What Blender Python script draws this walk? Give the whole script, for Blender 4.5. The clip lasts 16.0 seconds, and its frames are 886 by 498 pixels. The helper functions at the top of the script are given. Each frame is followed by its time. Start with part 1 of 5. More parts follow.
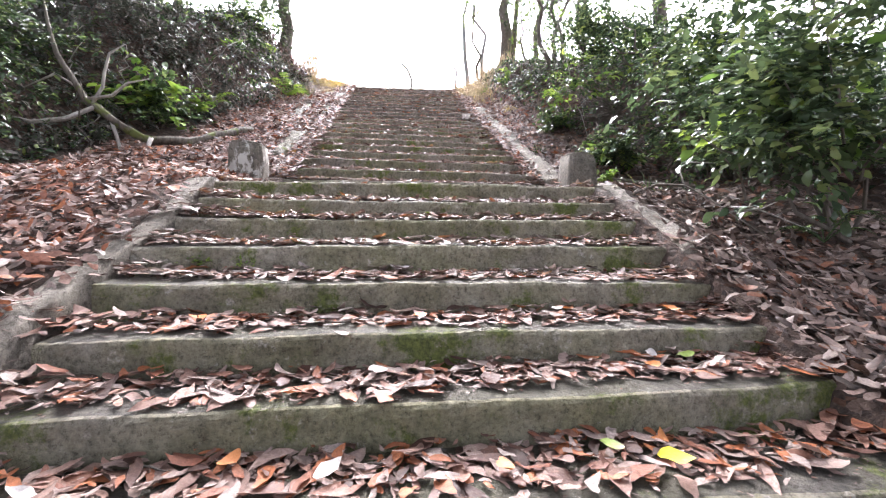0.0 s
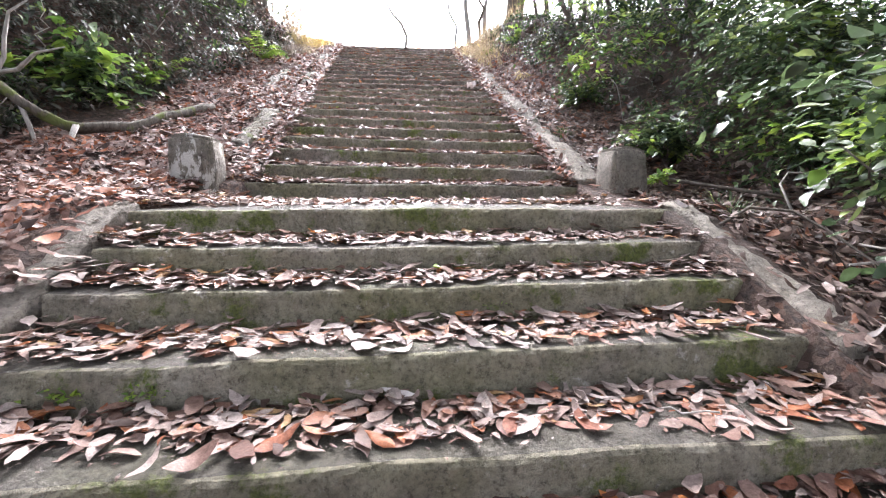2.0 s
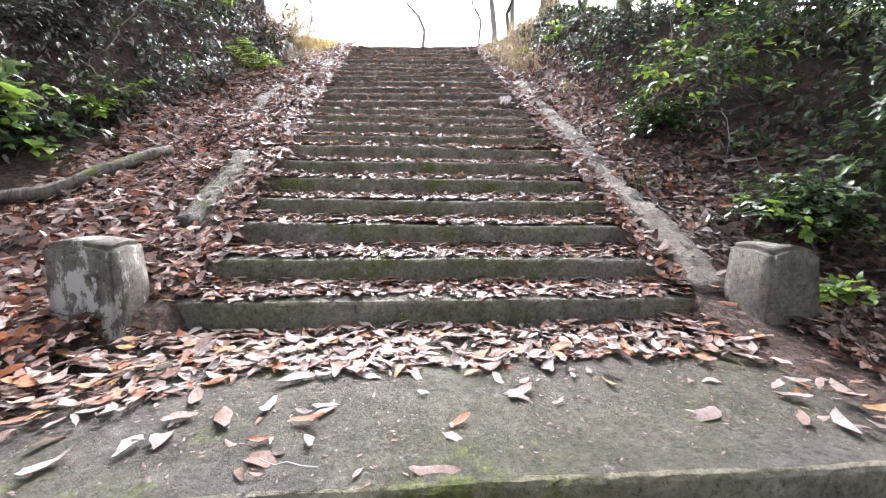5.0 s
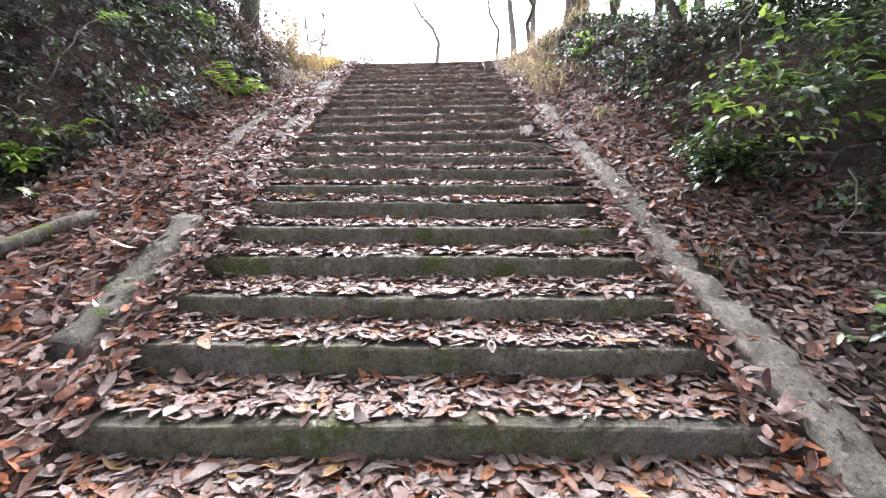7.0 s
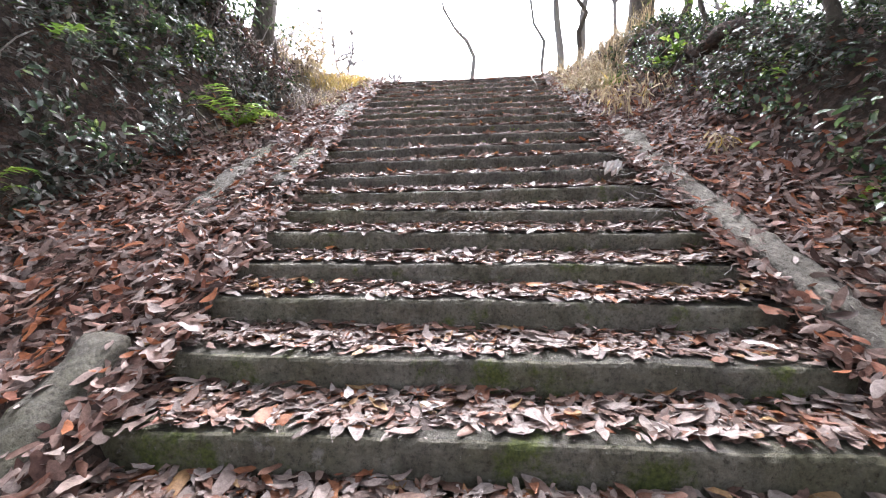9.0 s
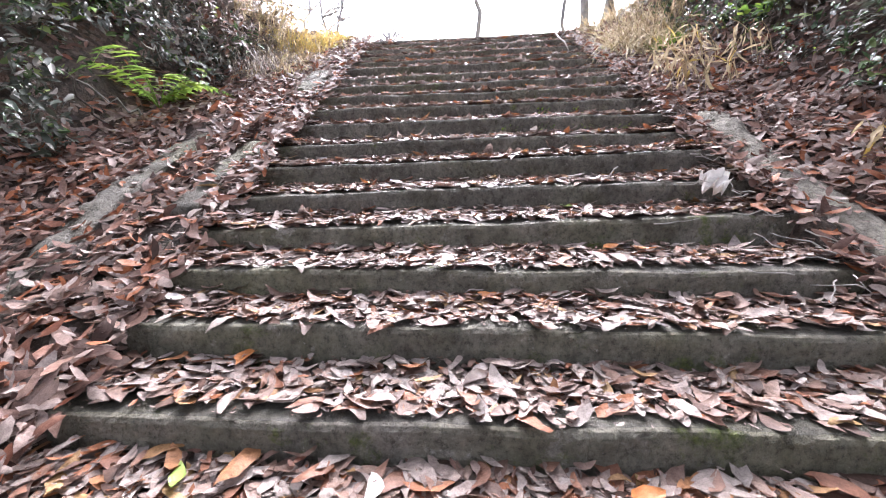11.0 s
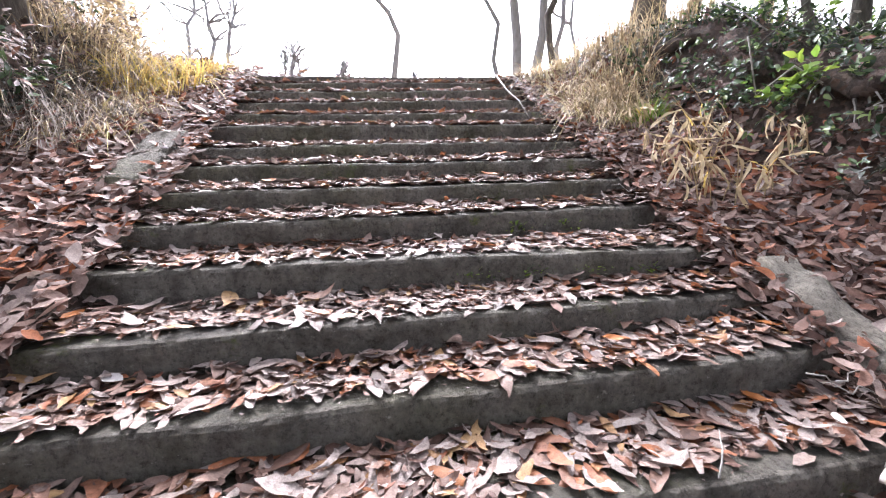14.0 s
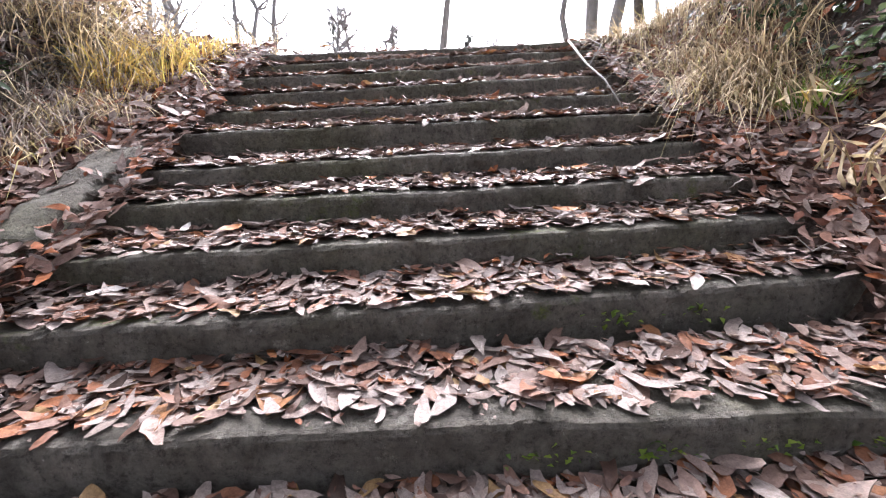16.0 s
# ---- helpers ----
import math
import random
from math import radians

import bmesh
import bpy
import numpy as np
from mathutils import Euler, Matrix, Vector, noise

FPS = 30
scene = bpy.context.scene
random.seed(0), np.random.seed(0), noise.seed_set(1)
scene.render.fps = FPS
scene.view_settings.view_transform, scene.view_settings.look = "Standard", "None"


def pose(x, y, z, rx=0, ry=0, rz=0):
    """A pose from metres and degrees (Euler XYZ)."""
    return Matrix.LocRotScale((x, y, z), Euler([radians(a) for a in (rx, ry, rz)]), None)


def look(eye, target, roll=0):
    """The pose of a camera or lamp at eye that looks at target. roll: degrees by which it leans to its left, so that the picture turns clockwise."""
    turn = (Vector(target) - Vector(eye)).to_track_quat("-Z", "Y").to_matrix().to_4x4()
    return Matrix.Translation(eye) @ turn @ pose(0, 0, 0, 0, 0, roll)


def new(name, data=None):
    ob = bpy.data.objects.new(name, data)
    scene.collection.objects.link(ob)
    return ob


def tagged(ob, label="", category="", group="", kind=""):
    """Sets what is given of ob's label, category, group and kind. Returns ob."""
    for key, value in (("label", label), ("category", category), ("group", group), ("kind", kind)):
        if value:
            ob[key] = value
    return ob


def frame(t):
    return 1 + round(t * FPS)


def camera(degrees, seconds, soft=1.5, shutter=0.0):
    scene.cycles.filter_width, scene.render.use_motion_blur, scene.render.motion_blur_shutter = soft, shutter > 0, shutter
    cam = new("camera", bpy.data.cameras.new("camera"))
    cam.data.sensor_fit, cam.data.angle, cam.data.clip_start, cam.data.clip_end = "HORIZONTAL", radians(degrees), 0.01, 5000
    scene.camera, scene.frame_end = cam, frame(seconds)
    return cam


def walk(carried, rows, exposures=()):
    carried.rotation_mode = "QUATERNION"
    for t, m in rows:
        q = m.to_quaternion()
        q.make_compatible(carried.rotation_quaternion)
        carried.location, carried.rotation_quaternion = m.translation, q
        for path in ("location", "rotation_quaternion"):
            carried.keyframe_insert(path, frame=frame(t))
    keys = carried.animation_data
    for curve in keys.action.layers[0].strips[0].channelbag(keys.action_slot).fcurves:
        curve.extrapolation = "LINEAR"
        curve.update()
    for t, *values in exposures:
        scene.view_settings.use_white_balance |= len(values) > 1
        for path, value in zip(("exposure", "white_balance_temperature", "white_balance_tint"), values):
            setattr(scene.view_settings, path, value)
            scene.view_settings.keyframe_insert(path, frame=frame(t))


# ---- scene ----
cam = camera(92.2, 16.0, soft=1.15)
METRES, EYE, TILT, LEAN, TURN = 9.95, 1.35, 25.0, 0.0, -7.1
ROWS = [
    (0.0, 0.0, 0.0, 0.0, 1.52, -26.78, -3.01),
    (0.5, -0.0077, 0.0277, 0.0005, 1.08, -28.03, -3.22),
    (1.0, 0.0019, 0.0534, -0.0014, 0.52, -29.57, -3.52),
    (1.5, -0.001, 0.0864, 0.0005, 0.42, -31.0, -3.46),
    (2.0, -0.0138, 0.117, 0.0029, 0.95, -32.12, -3.11),
    (2.5, -0.016, 0.1427, -0.0004, 1.68, -32.78, -2.65),
    (3.0, -0.0199, 0.1711, -0.0004, 2.24, -33.18, -2.28),
    (3.5, -0.0245, 0.2002, 0.0039, 2.58, -33.5, -2.09),
    (4.0, -0.0291, 0.2294, 0.0056, 2.76, -33.7, -1.92),
    (6.5, -0.0225, 0.3756, 0.0069, 4.01, -33.54, -0.97),
    (7.0, -0.0224, 0.4078, 0.0059, 5.17, -32.89, -0.25),
    (7.5, -0.0292, 0.4377, 0.0104, 6.52, -32.0, 0.53),
    (8.0, -0.037, 0.4758, 0.0005, 7.66, -31.17, 1.16),
    (8.5, -0.0494, 0.5132, -0.0087, 8.36, -30.45, 1.6),
    (11.0, -0.0809, 0.6867, -0.0399, 8.38, -35.64, 1.78),
    (11.5, -0.0919, 0.7198, -0.039, 5.94, -35.56, 0.3),
    (12.0, -0.0941, 0.7446, -0.0407, 3.52, -34.67, -1.08),
    (12.5, -0.1015, 0.7735, -0.0404, 1.93, -34.32, -1.92),
    (13.0, -0.1122, 0.802, -0.0415, 0.78, -34.59, -2.57),
    (13.5, -0.1094, 0.824, -0.0443, -0.47, -34.63, -3.25),
    (14.0, -0.1105, 0.8575, -0.0368, -1.61, -34.17, -3.88),
    (14.5, -0.1098, 0.8896, -0.0346, -1.8, -33.65, -4.0),
    (15.0, -0.1025, 0.9242, -0.0349, -0.69, -33.75, -3.23),
    (15.5, -0.1045, 0.9518, -0.0409, 1.79, -35.42, -1.74),
    (16.0, -0.1033, 0.9659, -0.0517, 4.71, -38.85, -0.03),
]
walk(cam, [(t, pose(0, 0, EYE, TILT, LEAN) @ pose(0, 0, 0, 0, 0, TURN) @ pose(METRES * x, METRES * y, METRES * z, 90 + pitch, roll, yaw)) for t, x, y, z, yaw, pitch, roll in ROWS], exposures=[(0.0, 3.25, 6150, 18), (2.5, 3.2, 6100, 17), (4.0, 3.1, 6050, 16), (7.0, 2.95, 6000, 16), (8.5, 2.8, 6000, 16), (11.0, 3.1, 5950, 18), (13.5, 3.05, 5950, 18), (15.0, 2.75, 6050, 18), (16.0, 2.65, 6050, 18)])

# ---- light ----
world = bpy.data.worlds.new("overcast_sky")
scene.world = world
world.use_nodes = True
wn, wl = world.node_tree.nodes, world.node_tree.links
sky = wn.new("ShaderNodeTexSky")
sky.sky_type = "NISHITA"
sky.sun_disc = False
sky.sun_elevation, sky.sun_rotation = radians(40), radians(5)
sky.air_density, sky.dust_density, sky.ozone_density = 0.6, 6.0, 1.0
grey = wn.new("ShaderNodeRGBToBW")
wmix = wn.new("ShaderNodeMix")
wmix.data_type = "RGBA"
wmix.inputs[0].default_value = 0.82
wl.new(sky.outputs[0], grey.inputs[0])
wl.new(sky.outputs[0], wmix.inputs[6])
wl.new(grey.outputs[0], wmix.inputs[7])
background = wn["Background"]
wl.new(wmix.outputs[2], background.inputs[0])
background.inputs[1].default_value = 0.15
sun = new("sun", bpy.data.lights.new("sun", "SUN"))
sun.data.energy, sun.data.angle, sun.data.color = 0.9, radians(50), (1.0, 0.97, 0.94)
sun.matrix_world = look((2.1, 30, 23), (0, 6, 3))


# ---- materials ----
def nodes_of(name):
    m = bpy.data.materials.new(name)
    m.use_nodes = True
    nt = m.node_tree
    return m, nt, nt.nodes["Principled BSDF"]


def ramp(nt, source, stops):
    r = nt.nodes.new("ShaderNodeValToRGB")
    e = r.color_ramp.elements
    while len(e) < len(stops):
        e.new(0.5)
    for el, (pos, col) in zip(e, stops):
        el.position, el.color = pos, (*col, 1)
    nt.links.new(source, r.inputs[0])
    return r.outputs[0]


def noise_tex(nt, scale, detail=4, rough=0.55, stretch=None):
    n = nt.nodes.new("ShaderNodeTexNoise")
    n.inputs["Scale"].default_value, n.inputs["Detail"].default_value, n.inputs["Roughness"].default_value = scale, detail, rough
    g = nt.nodes.new("ShaderNodeNewGeometry")
    src = g.outputs["Position"]
    if stretch:
        mp = nt.nodes.new("ShaderNodeMapping")
        mp.inputs["Scale"].default_value = stretch
        nt.links.new(src, mp.inputs[0])
        src = mp.outputs[0]
    nt.links.new(src, n.inputs["Vector"])
    return n.outputs["Fac"]


def mixed(nt, fac, a, b, mode="MIX"):
    m = nt.nodes.new("ShaderNodeMix")
    m.data_type, m.blend_type = "RGBA", mode
    for i, v in ((0, fac), (6, a), (7, b)):
        if isinstance(v, (float, int)):
            m.inputs[i].default_value = v
        elif isinstance(v, tuple):
            m.inputs[i].default_value = (*v, 1)
        else:
            nt.links.new(v, m.inputs[i])
    return m.outputs[2]


def bumped(nt, bsdf, height, strength, dist):
    b = nt.nodes.new("ShaderNodeBump")
    b.inputs["Strength"].default_value, b.inputs["Distance"].default_value = strength, dist
    nt.links.new(height, b.inputs["Height"])
    nt.links.new(b.outputs[0], bsdf.inputs["Normal"])


def value_ramp(nt, source, lo, hi):
    mr = nt.nodes.new("ShaderNodeMapRange")
    mr.inputs[1].default_value, mr.inputs[2].default_value = lo, hi
    nt.links.new(source, mr.inputs[0])
    return mr.outputs[0]


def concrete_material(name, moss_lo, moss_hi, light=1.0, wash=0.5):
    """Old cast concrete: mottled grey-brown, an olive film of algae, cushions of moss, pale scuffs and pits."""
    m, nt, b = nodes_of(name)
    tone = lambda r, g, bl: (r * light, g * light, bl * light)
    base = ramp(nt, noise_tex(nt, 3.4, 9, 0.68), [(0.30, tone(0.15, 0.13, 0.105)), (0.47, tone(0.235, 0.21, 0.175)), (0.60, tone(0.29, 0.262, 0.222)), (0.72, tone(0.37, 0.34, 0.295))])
    drip = value_ramp(nt, noise_tex(nt, 1.0, 6, 0.7, (6, 6, 2.6)), 0.53, 0.72)
    base = mixed(nt, drip, base, tone(0.115, 0.10, 0.082))
    film = value_ramp(nt, noise_tex(nt, 1.15, 7, 0.66), 0.60 - 0.28 * wash, 0.80 - 0.20 * wash)
    base = mixed(nt, film, base, mixed(nt, 0.55, base, tone(0.165, 0.165, 0.062)))
    blot = value_ramp(nt, noise_tex(nt, 8.5, 7, 0.72), 0.60, 0.66)
    base = mixed(nt, blot, base, tone(0.36, 0.335, 0.29))
    spots = value_ramp(nt, noise_tex(nt, 34, 6, 0.75), 0.64, 0.72)
    base = mixed(nt, spots, base, (0.42, 0.40, 0.36))
    pits = value_ramp(nt, noise_tex(nt, 48, 6, 0.78), 0.62, 0.72)
    base = mixed(nt, pits, base, (0.050, 0.045, 0.036))
    base = mixed(nt, 1.0, base, ramp(nt, noise_tex(nt, 7.5, 8, 0.75), [(0.34, (0.62, 0.60, 0.57)), (0.50, (0.98, 0.98, 0.97)), (0.66, (1.28, 1.27, 1.24))]), "MULTIPLY")
    base = mixed(nt, 1.0, base, ramp(nt, noise_tex(nt, 42, 8, 0.8), [(0.36, (0.38, 0.36, 0.33)), (0.48, (0.95, 0.95, 0.94)), (0.66, (1.30, 1.29, 1.27))]), "MULTIPLY")
    moss = value_ramp(nt, noise_tex(nt, 2.4, 10, 0.76), moss_lo, moss_hi)
    green = ramp(nt, noise_tex(nt, 60, 4, 0.65), [(0.34, (0.050, 0.066, 0.014)), (0.66, (0.150, 0.172, 0.038))])
    base = mixed(nt, moss, base, green)
    nt.links.new(base, b.inputs["Base Color"])
    b.inputs["Roughness"].default_value = 0.9
    h = mixed(nt, 0.5, noise_tex(nt, 42, 8, 0.8), noise_tex(nt, 12, 8, 0.72))
    bumped(nt, b, h, 1.0, 0.05)
    return m


def leaf_material(name, stops, rough=0.5, through_light=0.25, spec=0.5, fleck=0.35):
    """Leaves: a colour for each one, veins and flecks on it, some light through it."""
    m, nt, b = nodes_of(name)
    g = nt.nodes.new("ShaderNodeNewGeometry")
    col = ramp(nt, g.outputs["Random Per Island"], stops)
    n = noise_tex(nt, 55, 4, 0.6)
    col = mixed(nt, fleck, col, ramp(nt, n, [(0.3, (0.18, 0.15, 0.12)), (0.62, (1.0, 1.0, 1.0))]), "MULTIPLY")
    col = mixed(nt, fleck, col, ramp(nt, noise_tex(nt, 240, 3, 0.6), [(0.35, (0.50, 0.45, 0.40)), (0.60, (1.0, 1.0, 1.0))]), "MULTIPLY")
    nt.links.new(col, b.inputs["Base Color"])
    b.inputs["Roughness"].default_value = rough
    b.inputs["Specular IOR Level"].default_value = spec
    bumped(nt, b, n, 0.5, 0.006)
    if through_light:
        t = nt.nodes.new("ShaderNodeBsdfTranslucent")
        nt.links.new(col, t.inputs[0])
        s = nt.nodes.new("ShaderNodeMixShader")
        s.inputs[0].default_value = through_light
        nt.links.new(b.outputs[0], s.inputs[1])
        nt.links.new(t.outputs[0], s.inputs[2])
        nt.links.new(s.outputs[0], nt.nodes["Material Output"].inputs[0])
    return m


def bark_material(name, dark, pale, moss=0.0):
    m, nt, b = nodes_of(name)
    n = noise_tex(nt, 9, 6, 0.65, (3, 3, 0.7))
    base = ramp(nt, n, [(0.3, dark), (0.7, pale)])
    if moss:
        base = mixed(nt, value_ramp(nt, noise_tex(nt, 4, 5, 0.6), 0.62 - moss, 0.7 - moss), base, (0.10, 0.115, 0.028))
    nt.links.new(base, b.inputs["Base Color"])
    b.inputs["Roughness"].default_value = 0.9
    bumped(nt, b, n, 0.9, 0.02)
    return m


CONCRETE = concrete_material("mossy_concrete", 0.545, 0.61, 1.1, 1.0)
# Higher steps: the shade on their backlit risers is put into darker concrete.
CONCRETE_MID = concrete_material("mossy_darkened_concrete", 0.55, 0.63, 0.82, 0.8)
CONCRETE_UP = concrete_material("darkened_upper_concrete", 0.60, 0.68, 0.62, 0.4)
# Tread tops: gritty concrete, darkened further in colour to offset strong light from above.
GRIT_DIMMED = concrete_material("gritty_tread_dimmed", 0.57, 0.66, 0.40, 0.75)
KERB = concrete_material("pale_rough_mortar", 0.64, 0.72, 0.95, 0.2)


def whitewash_material():
    m = concrete_material("flaking_whitewash_stone", 0.64, 0.72, 0.85)
    nt = m.node_tree
    b = nt.nodes["Principled BSDF"]
    old = b.inputs["Base Color"].links[0].from_socket
    flake = value_ramp(nt, noise_tex(nt, 5.0, 7, 0.7, (1.6, 1.6, 0.8)), 0.53, 0.57)
    nt.links.new(mixed(nt, flake, old, (0.56, 0.54, 0.49)), b.inputs["Base Color"])
    return m


WHITEWASH = whitewash_material()
STONE = concrete_material("post_stone", 0.66, 0.74, 0.85, 0.3)
LITTER = leaf_material("dry_leaves", [(0.0, (0.050, 0.031, 0.024)), (0.08, (0.13, 0.074, 0.055)), (0.18, (0.25, 0.162, 0.130)), (0.32, (0.32, 0.245, 0.214)), (0.50, (0.40, 0.338, 0.308)), (0.66, (0.355, 0.292, 0.266)), (0.76, (0.31, 0.205, 0.162)), (0.85, (0.24, 0.112, 0.072)), (0.93, (0.35, 0.135, 0.060)), (0.98, (0.38, 0.24, 0.115))], 0.55, 0.18, 0.26, 0.5)
LITTER_RED = leaf_material("red_brown_leaves", [(0.0, (0.048, 0.028, 0.022)), (0.14, (0.125, 0.062, 0.046)), (0.30, (0.25, 0.154, 0.123)), (0.46, (0.31, 0.228, 0.196)), (0.62, (0.38, 0.312, 0.284)), (0.74, (0.31, 0.185, 0.143)), (0.86, (0.24, 0.094, 0.058)), (0.95, (0.36, 0.128, 0.054))], 0.55, 0.18, 0.26, 0.5)
# Dark brown litter; beside the right shrubs its tone also stands in for shade.
LITTER_DARK = leaf_material("dark_brown_leaves", [(0.0, (0.040, 0.028, 0.022)), (0.3, (0.110, 0.070, 0.054)), (0.55, (0.200, 0.140, 0.115)), (0.8, (0.31, 0.245, 0.215)), (0.95, (0.25, 0.105, 0.058))], 0.55, 0.1, 0.4, 0.55)
LEAF_DARK = leaf_material("dark_evergreen_leaves", [(0.0, (0.034, 0.054, 0.029)), (0.45, (0.068, 0.110, 0.050)), (0.8, (0.120, 0.180, 0.072)), (0.95, (0.245, 0.310, 0.105))], 0.26, 0.28, 0.7, 0.12)
LEAF_BRIGHT = leaf_material("bright_green_leaves", [(0.0, (0.09, 0.17, 0.035)), (0.5, (0.19, 0.31, 0.05)), (1.0, (0.34, 0.44, 0.07))], 0.4, 0.45, 0.5, 0.10)
LEAF_BROWN = leaf_material("dull_undergrowth_leaves", [(0.0, (0.036, 0.046, 0.031)), (0.35, (0.065, 0.078, 0.052)), (0.65, (0.099, 0.099, 0.077)), (0.85, (0.176, 0.155, 0.129)), (1.0, (0.334, 0.300, 0.271))], 0.42, 0.25)
STRAW = leaf_material("dry_grass", [(0.0, (0.20, 0.145, 0.085)), (0.35, (0.42, 0.32, 0.19)), (0.75, (0.62, 0.50, 0.31)), (0.92, (0.68, 0.56, 0.34)), (1.0, (0.46, 0.42, 0.12))], 0.6, 0.35, 0.3, 0.2)
DEAD_STEMS = leaf_material("dead_grey_stems", [(0.0, (0.10, 0.08, 0.065)), (0.4, (0.24, 0.20, 0.165)), (0.8, (0.40, 0.34, 0.28)), (1.0, (0.46, 0.38, 0.20))], 0.6, 0.25, 0.3, 0.2)
# Haze and sky glare are put into this greyed foliage colour.
HAZE_LEAF = leaf_material("haze_toned_foliage", [(0.0, (0.13, 0.135, 0.125)), (1.0, (0.22, 0.225, 0.21))], 0.6, 0.3, 0.3, 0.1)
STRAW_YELLOW = leaf_material("yellow_grass", [(0.0, (0.42, 0.29, 0.10)), (0.5, (0.68, 0.47, 0.13)), (1.0, (0.60, 0.55, 0.14))], 0.6, 0.35, 0.3, 0.15)
BARK = bark_material("grey_bark", (0.045, 0.038, 0.030), (0.17, 0.145, 0.12))
BARK_MOSS = bark_material("mossy_bark", (0.045, 0.038, 0.030), (0.17, 0.15, 0.12), 0.10)
BARK_PALE = bark_material("pale_dead_wood", (0.20, 0.185, 0.165), (0.46, 0.43, 0.39))
# Distant haze is painted into this bark colour for the far trees.
BARK_FAR = bark_material("haze_toned_bark", (0.20, 0.19, 0.18), (0.34, 0.325, 0.31))


def soil_material():
    """Leaf mould: dark soil under a close cover of old leaves."""
    m, nt, b = nodes_of("leaf_mould")
    base = ramp(nt, noise_tex(nt, 24, 6, 0.7), [(0.3, (0.020, 0.015, 0.011)), (0.5, (0.06, 0.040, 0.030)), (0.72, (0.14, 0.095, 0.07))])
    g = nt.nodes.new("ShaderNodeNewGeometry")
    v = nt.nodes.new("ShaderNodeTexVoronoi")
    v.inputs["Scale"].default_value = 30
    nt.links.new(g.outputs["Position"], v.inputs["Vector"])
    sep = nt.nodes.new("ShaderNodeSeparateColor")
    nt.links.new(v.outputs["Color"], sep.inputs[0])
    leaves = ramp(nt, sep.outputs[0], [(0.0, (0.03, 0.02, 0.015)), (0.4, (0.08, 0.048, 0.035)), (0.75, (0.14, 0.10, 0.08)), (1.0, (0.10, 0.045, 0.025))])
    base = mixed(nt, value_ramp(nt, sep.outputs[1], 0.35, 0.45), base, leaves)
    base = mixed(nt, value_ramp(nt, noise_tex(nt, 0.9, 4), 0.5, 0.72), base, (0.045, 0.035, 0.026))
    nt.links.new(base, b.inputs["Base Color"])
    b.inputs["Roughness"].default_value = 0.95
    bumped(nt, b, noise_tex(nt, 40, 5, 0.7), 1.0, 0.04)
    return m


SOIL = soil_material()


# ---- mesh helpers ----
def solid(name, verts, faces, material, parent=None, label="", smooth=False):
    me = bpy.data.meshes.new(name)
    me.from_pydata([tuple(v) for v in verts], [], faces)
    me.materials.append(material)
    if smooth:
        me.polygons.foreach_set("use_smooth", [True] * len(me.polygons))
    ob = new(name, me)
    ob.parent = parent
    return tagged(ob, label)


def batch_mesh(name, verts, tri, quad, material):
    """One mesh from arrays: verts (n,3), triangles (a,3), quads (b,4)."""
    me = bpy.data.meshes.new(name)
    me.vertices.add(len(verts))
    me.vertices.foreach_set("co", np.ascontiguousarray(verts, dtype=np.float32).ravel())
    loops = np.concatenate([tri.ravel(), quad.ravel()]).astype(np.int32)
    starts = np.concatenate([np.arange(len(tri)) * 3, len(tri) * 3 + np.arange(len(quad)) * 4]).astype(np.int32)
    me.loops.add(len(loops))
    me.loops.foreach_set("vertex_index", loops)
    me.polygons.add(len(starts))
    me.polygons.foreach_set("loop_start", starts)
    me.materials.append(material)
    me.update(calc_edges=True)
    me.polygons.foreach_set("use_smooth", np.ones(len(starts), dtype=bool))
    return me


# a broad leaf along +x: a tip at each end and five rows of three points, cupped along its middle rib
ROW_S, ROW_W = (0.10, 0.28, 0.50, 0.72, 0.90), (0.42, 0.86, 1.0, 0.80, 0.40)
S = np.array([0.0] + [q for q in ROW_S for _ in range(3)] + [1.0])
W = np.array([0.0] + [q * k for q in ROW_W for k in (-1, 0, 1)] + [0.0])
L_TRI = np.array([[0, 2, 1], [0, 3, 2], [16, 13, 14], [16, 14, 15]])
L_QUAD = np.array([[1 + 3 * r + c, 2 + 3 * r + c, 5 + 3 * r + c, 4 + 3 * r + c] for r in range(4) for c in range(2)])
# a small leaf: 5 points
S5, W5 = np.array([0, .45, .5, .45, 1.0]), np.array([0, -1, 0, 1, 0])
T5 = np.array([[0, 2, 1], [0, 3, 2], [1, 2, 4], [2, 3, 4]])
NOQUAD = np.zeros((0, 4), dtype=int)


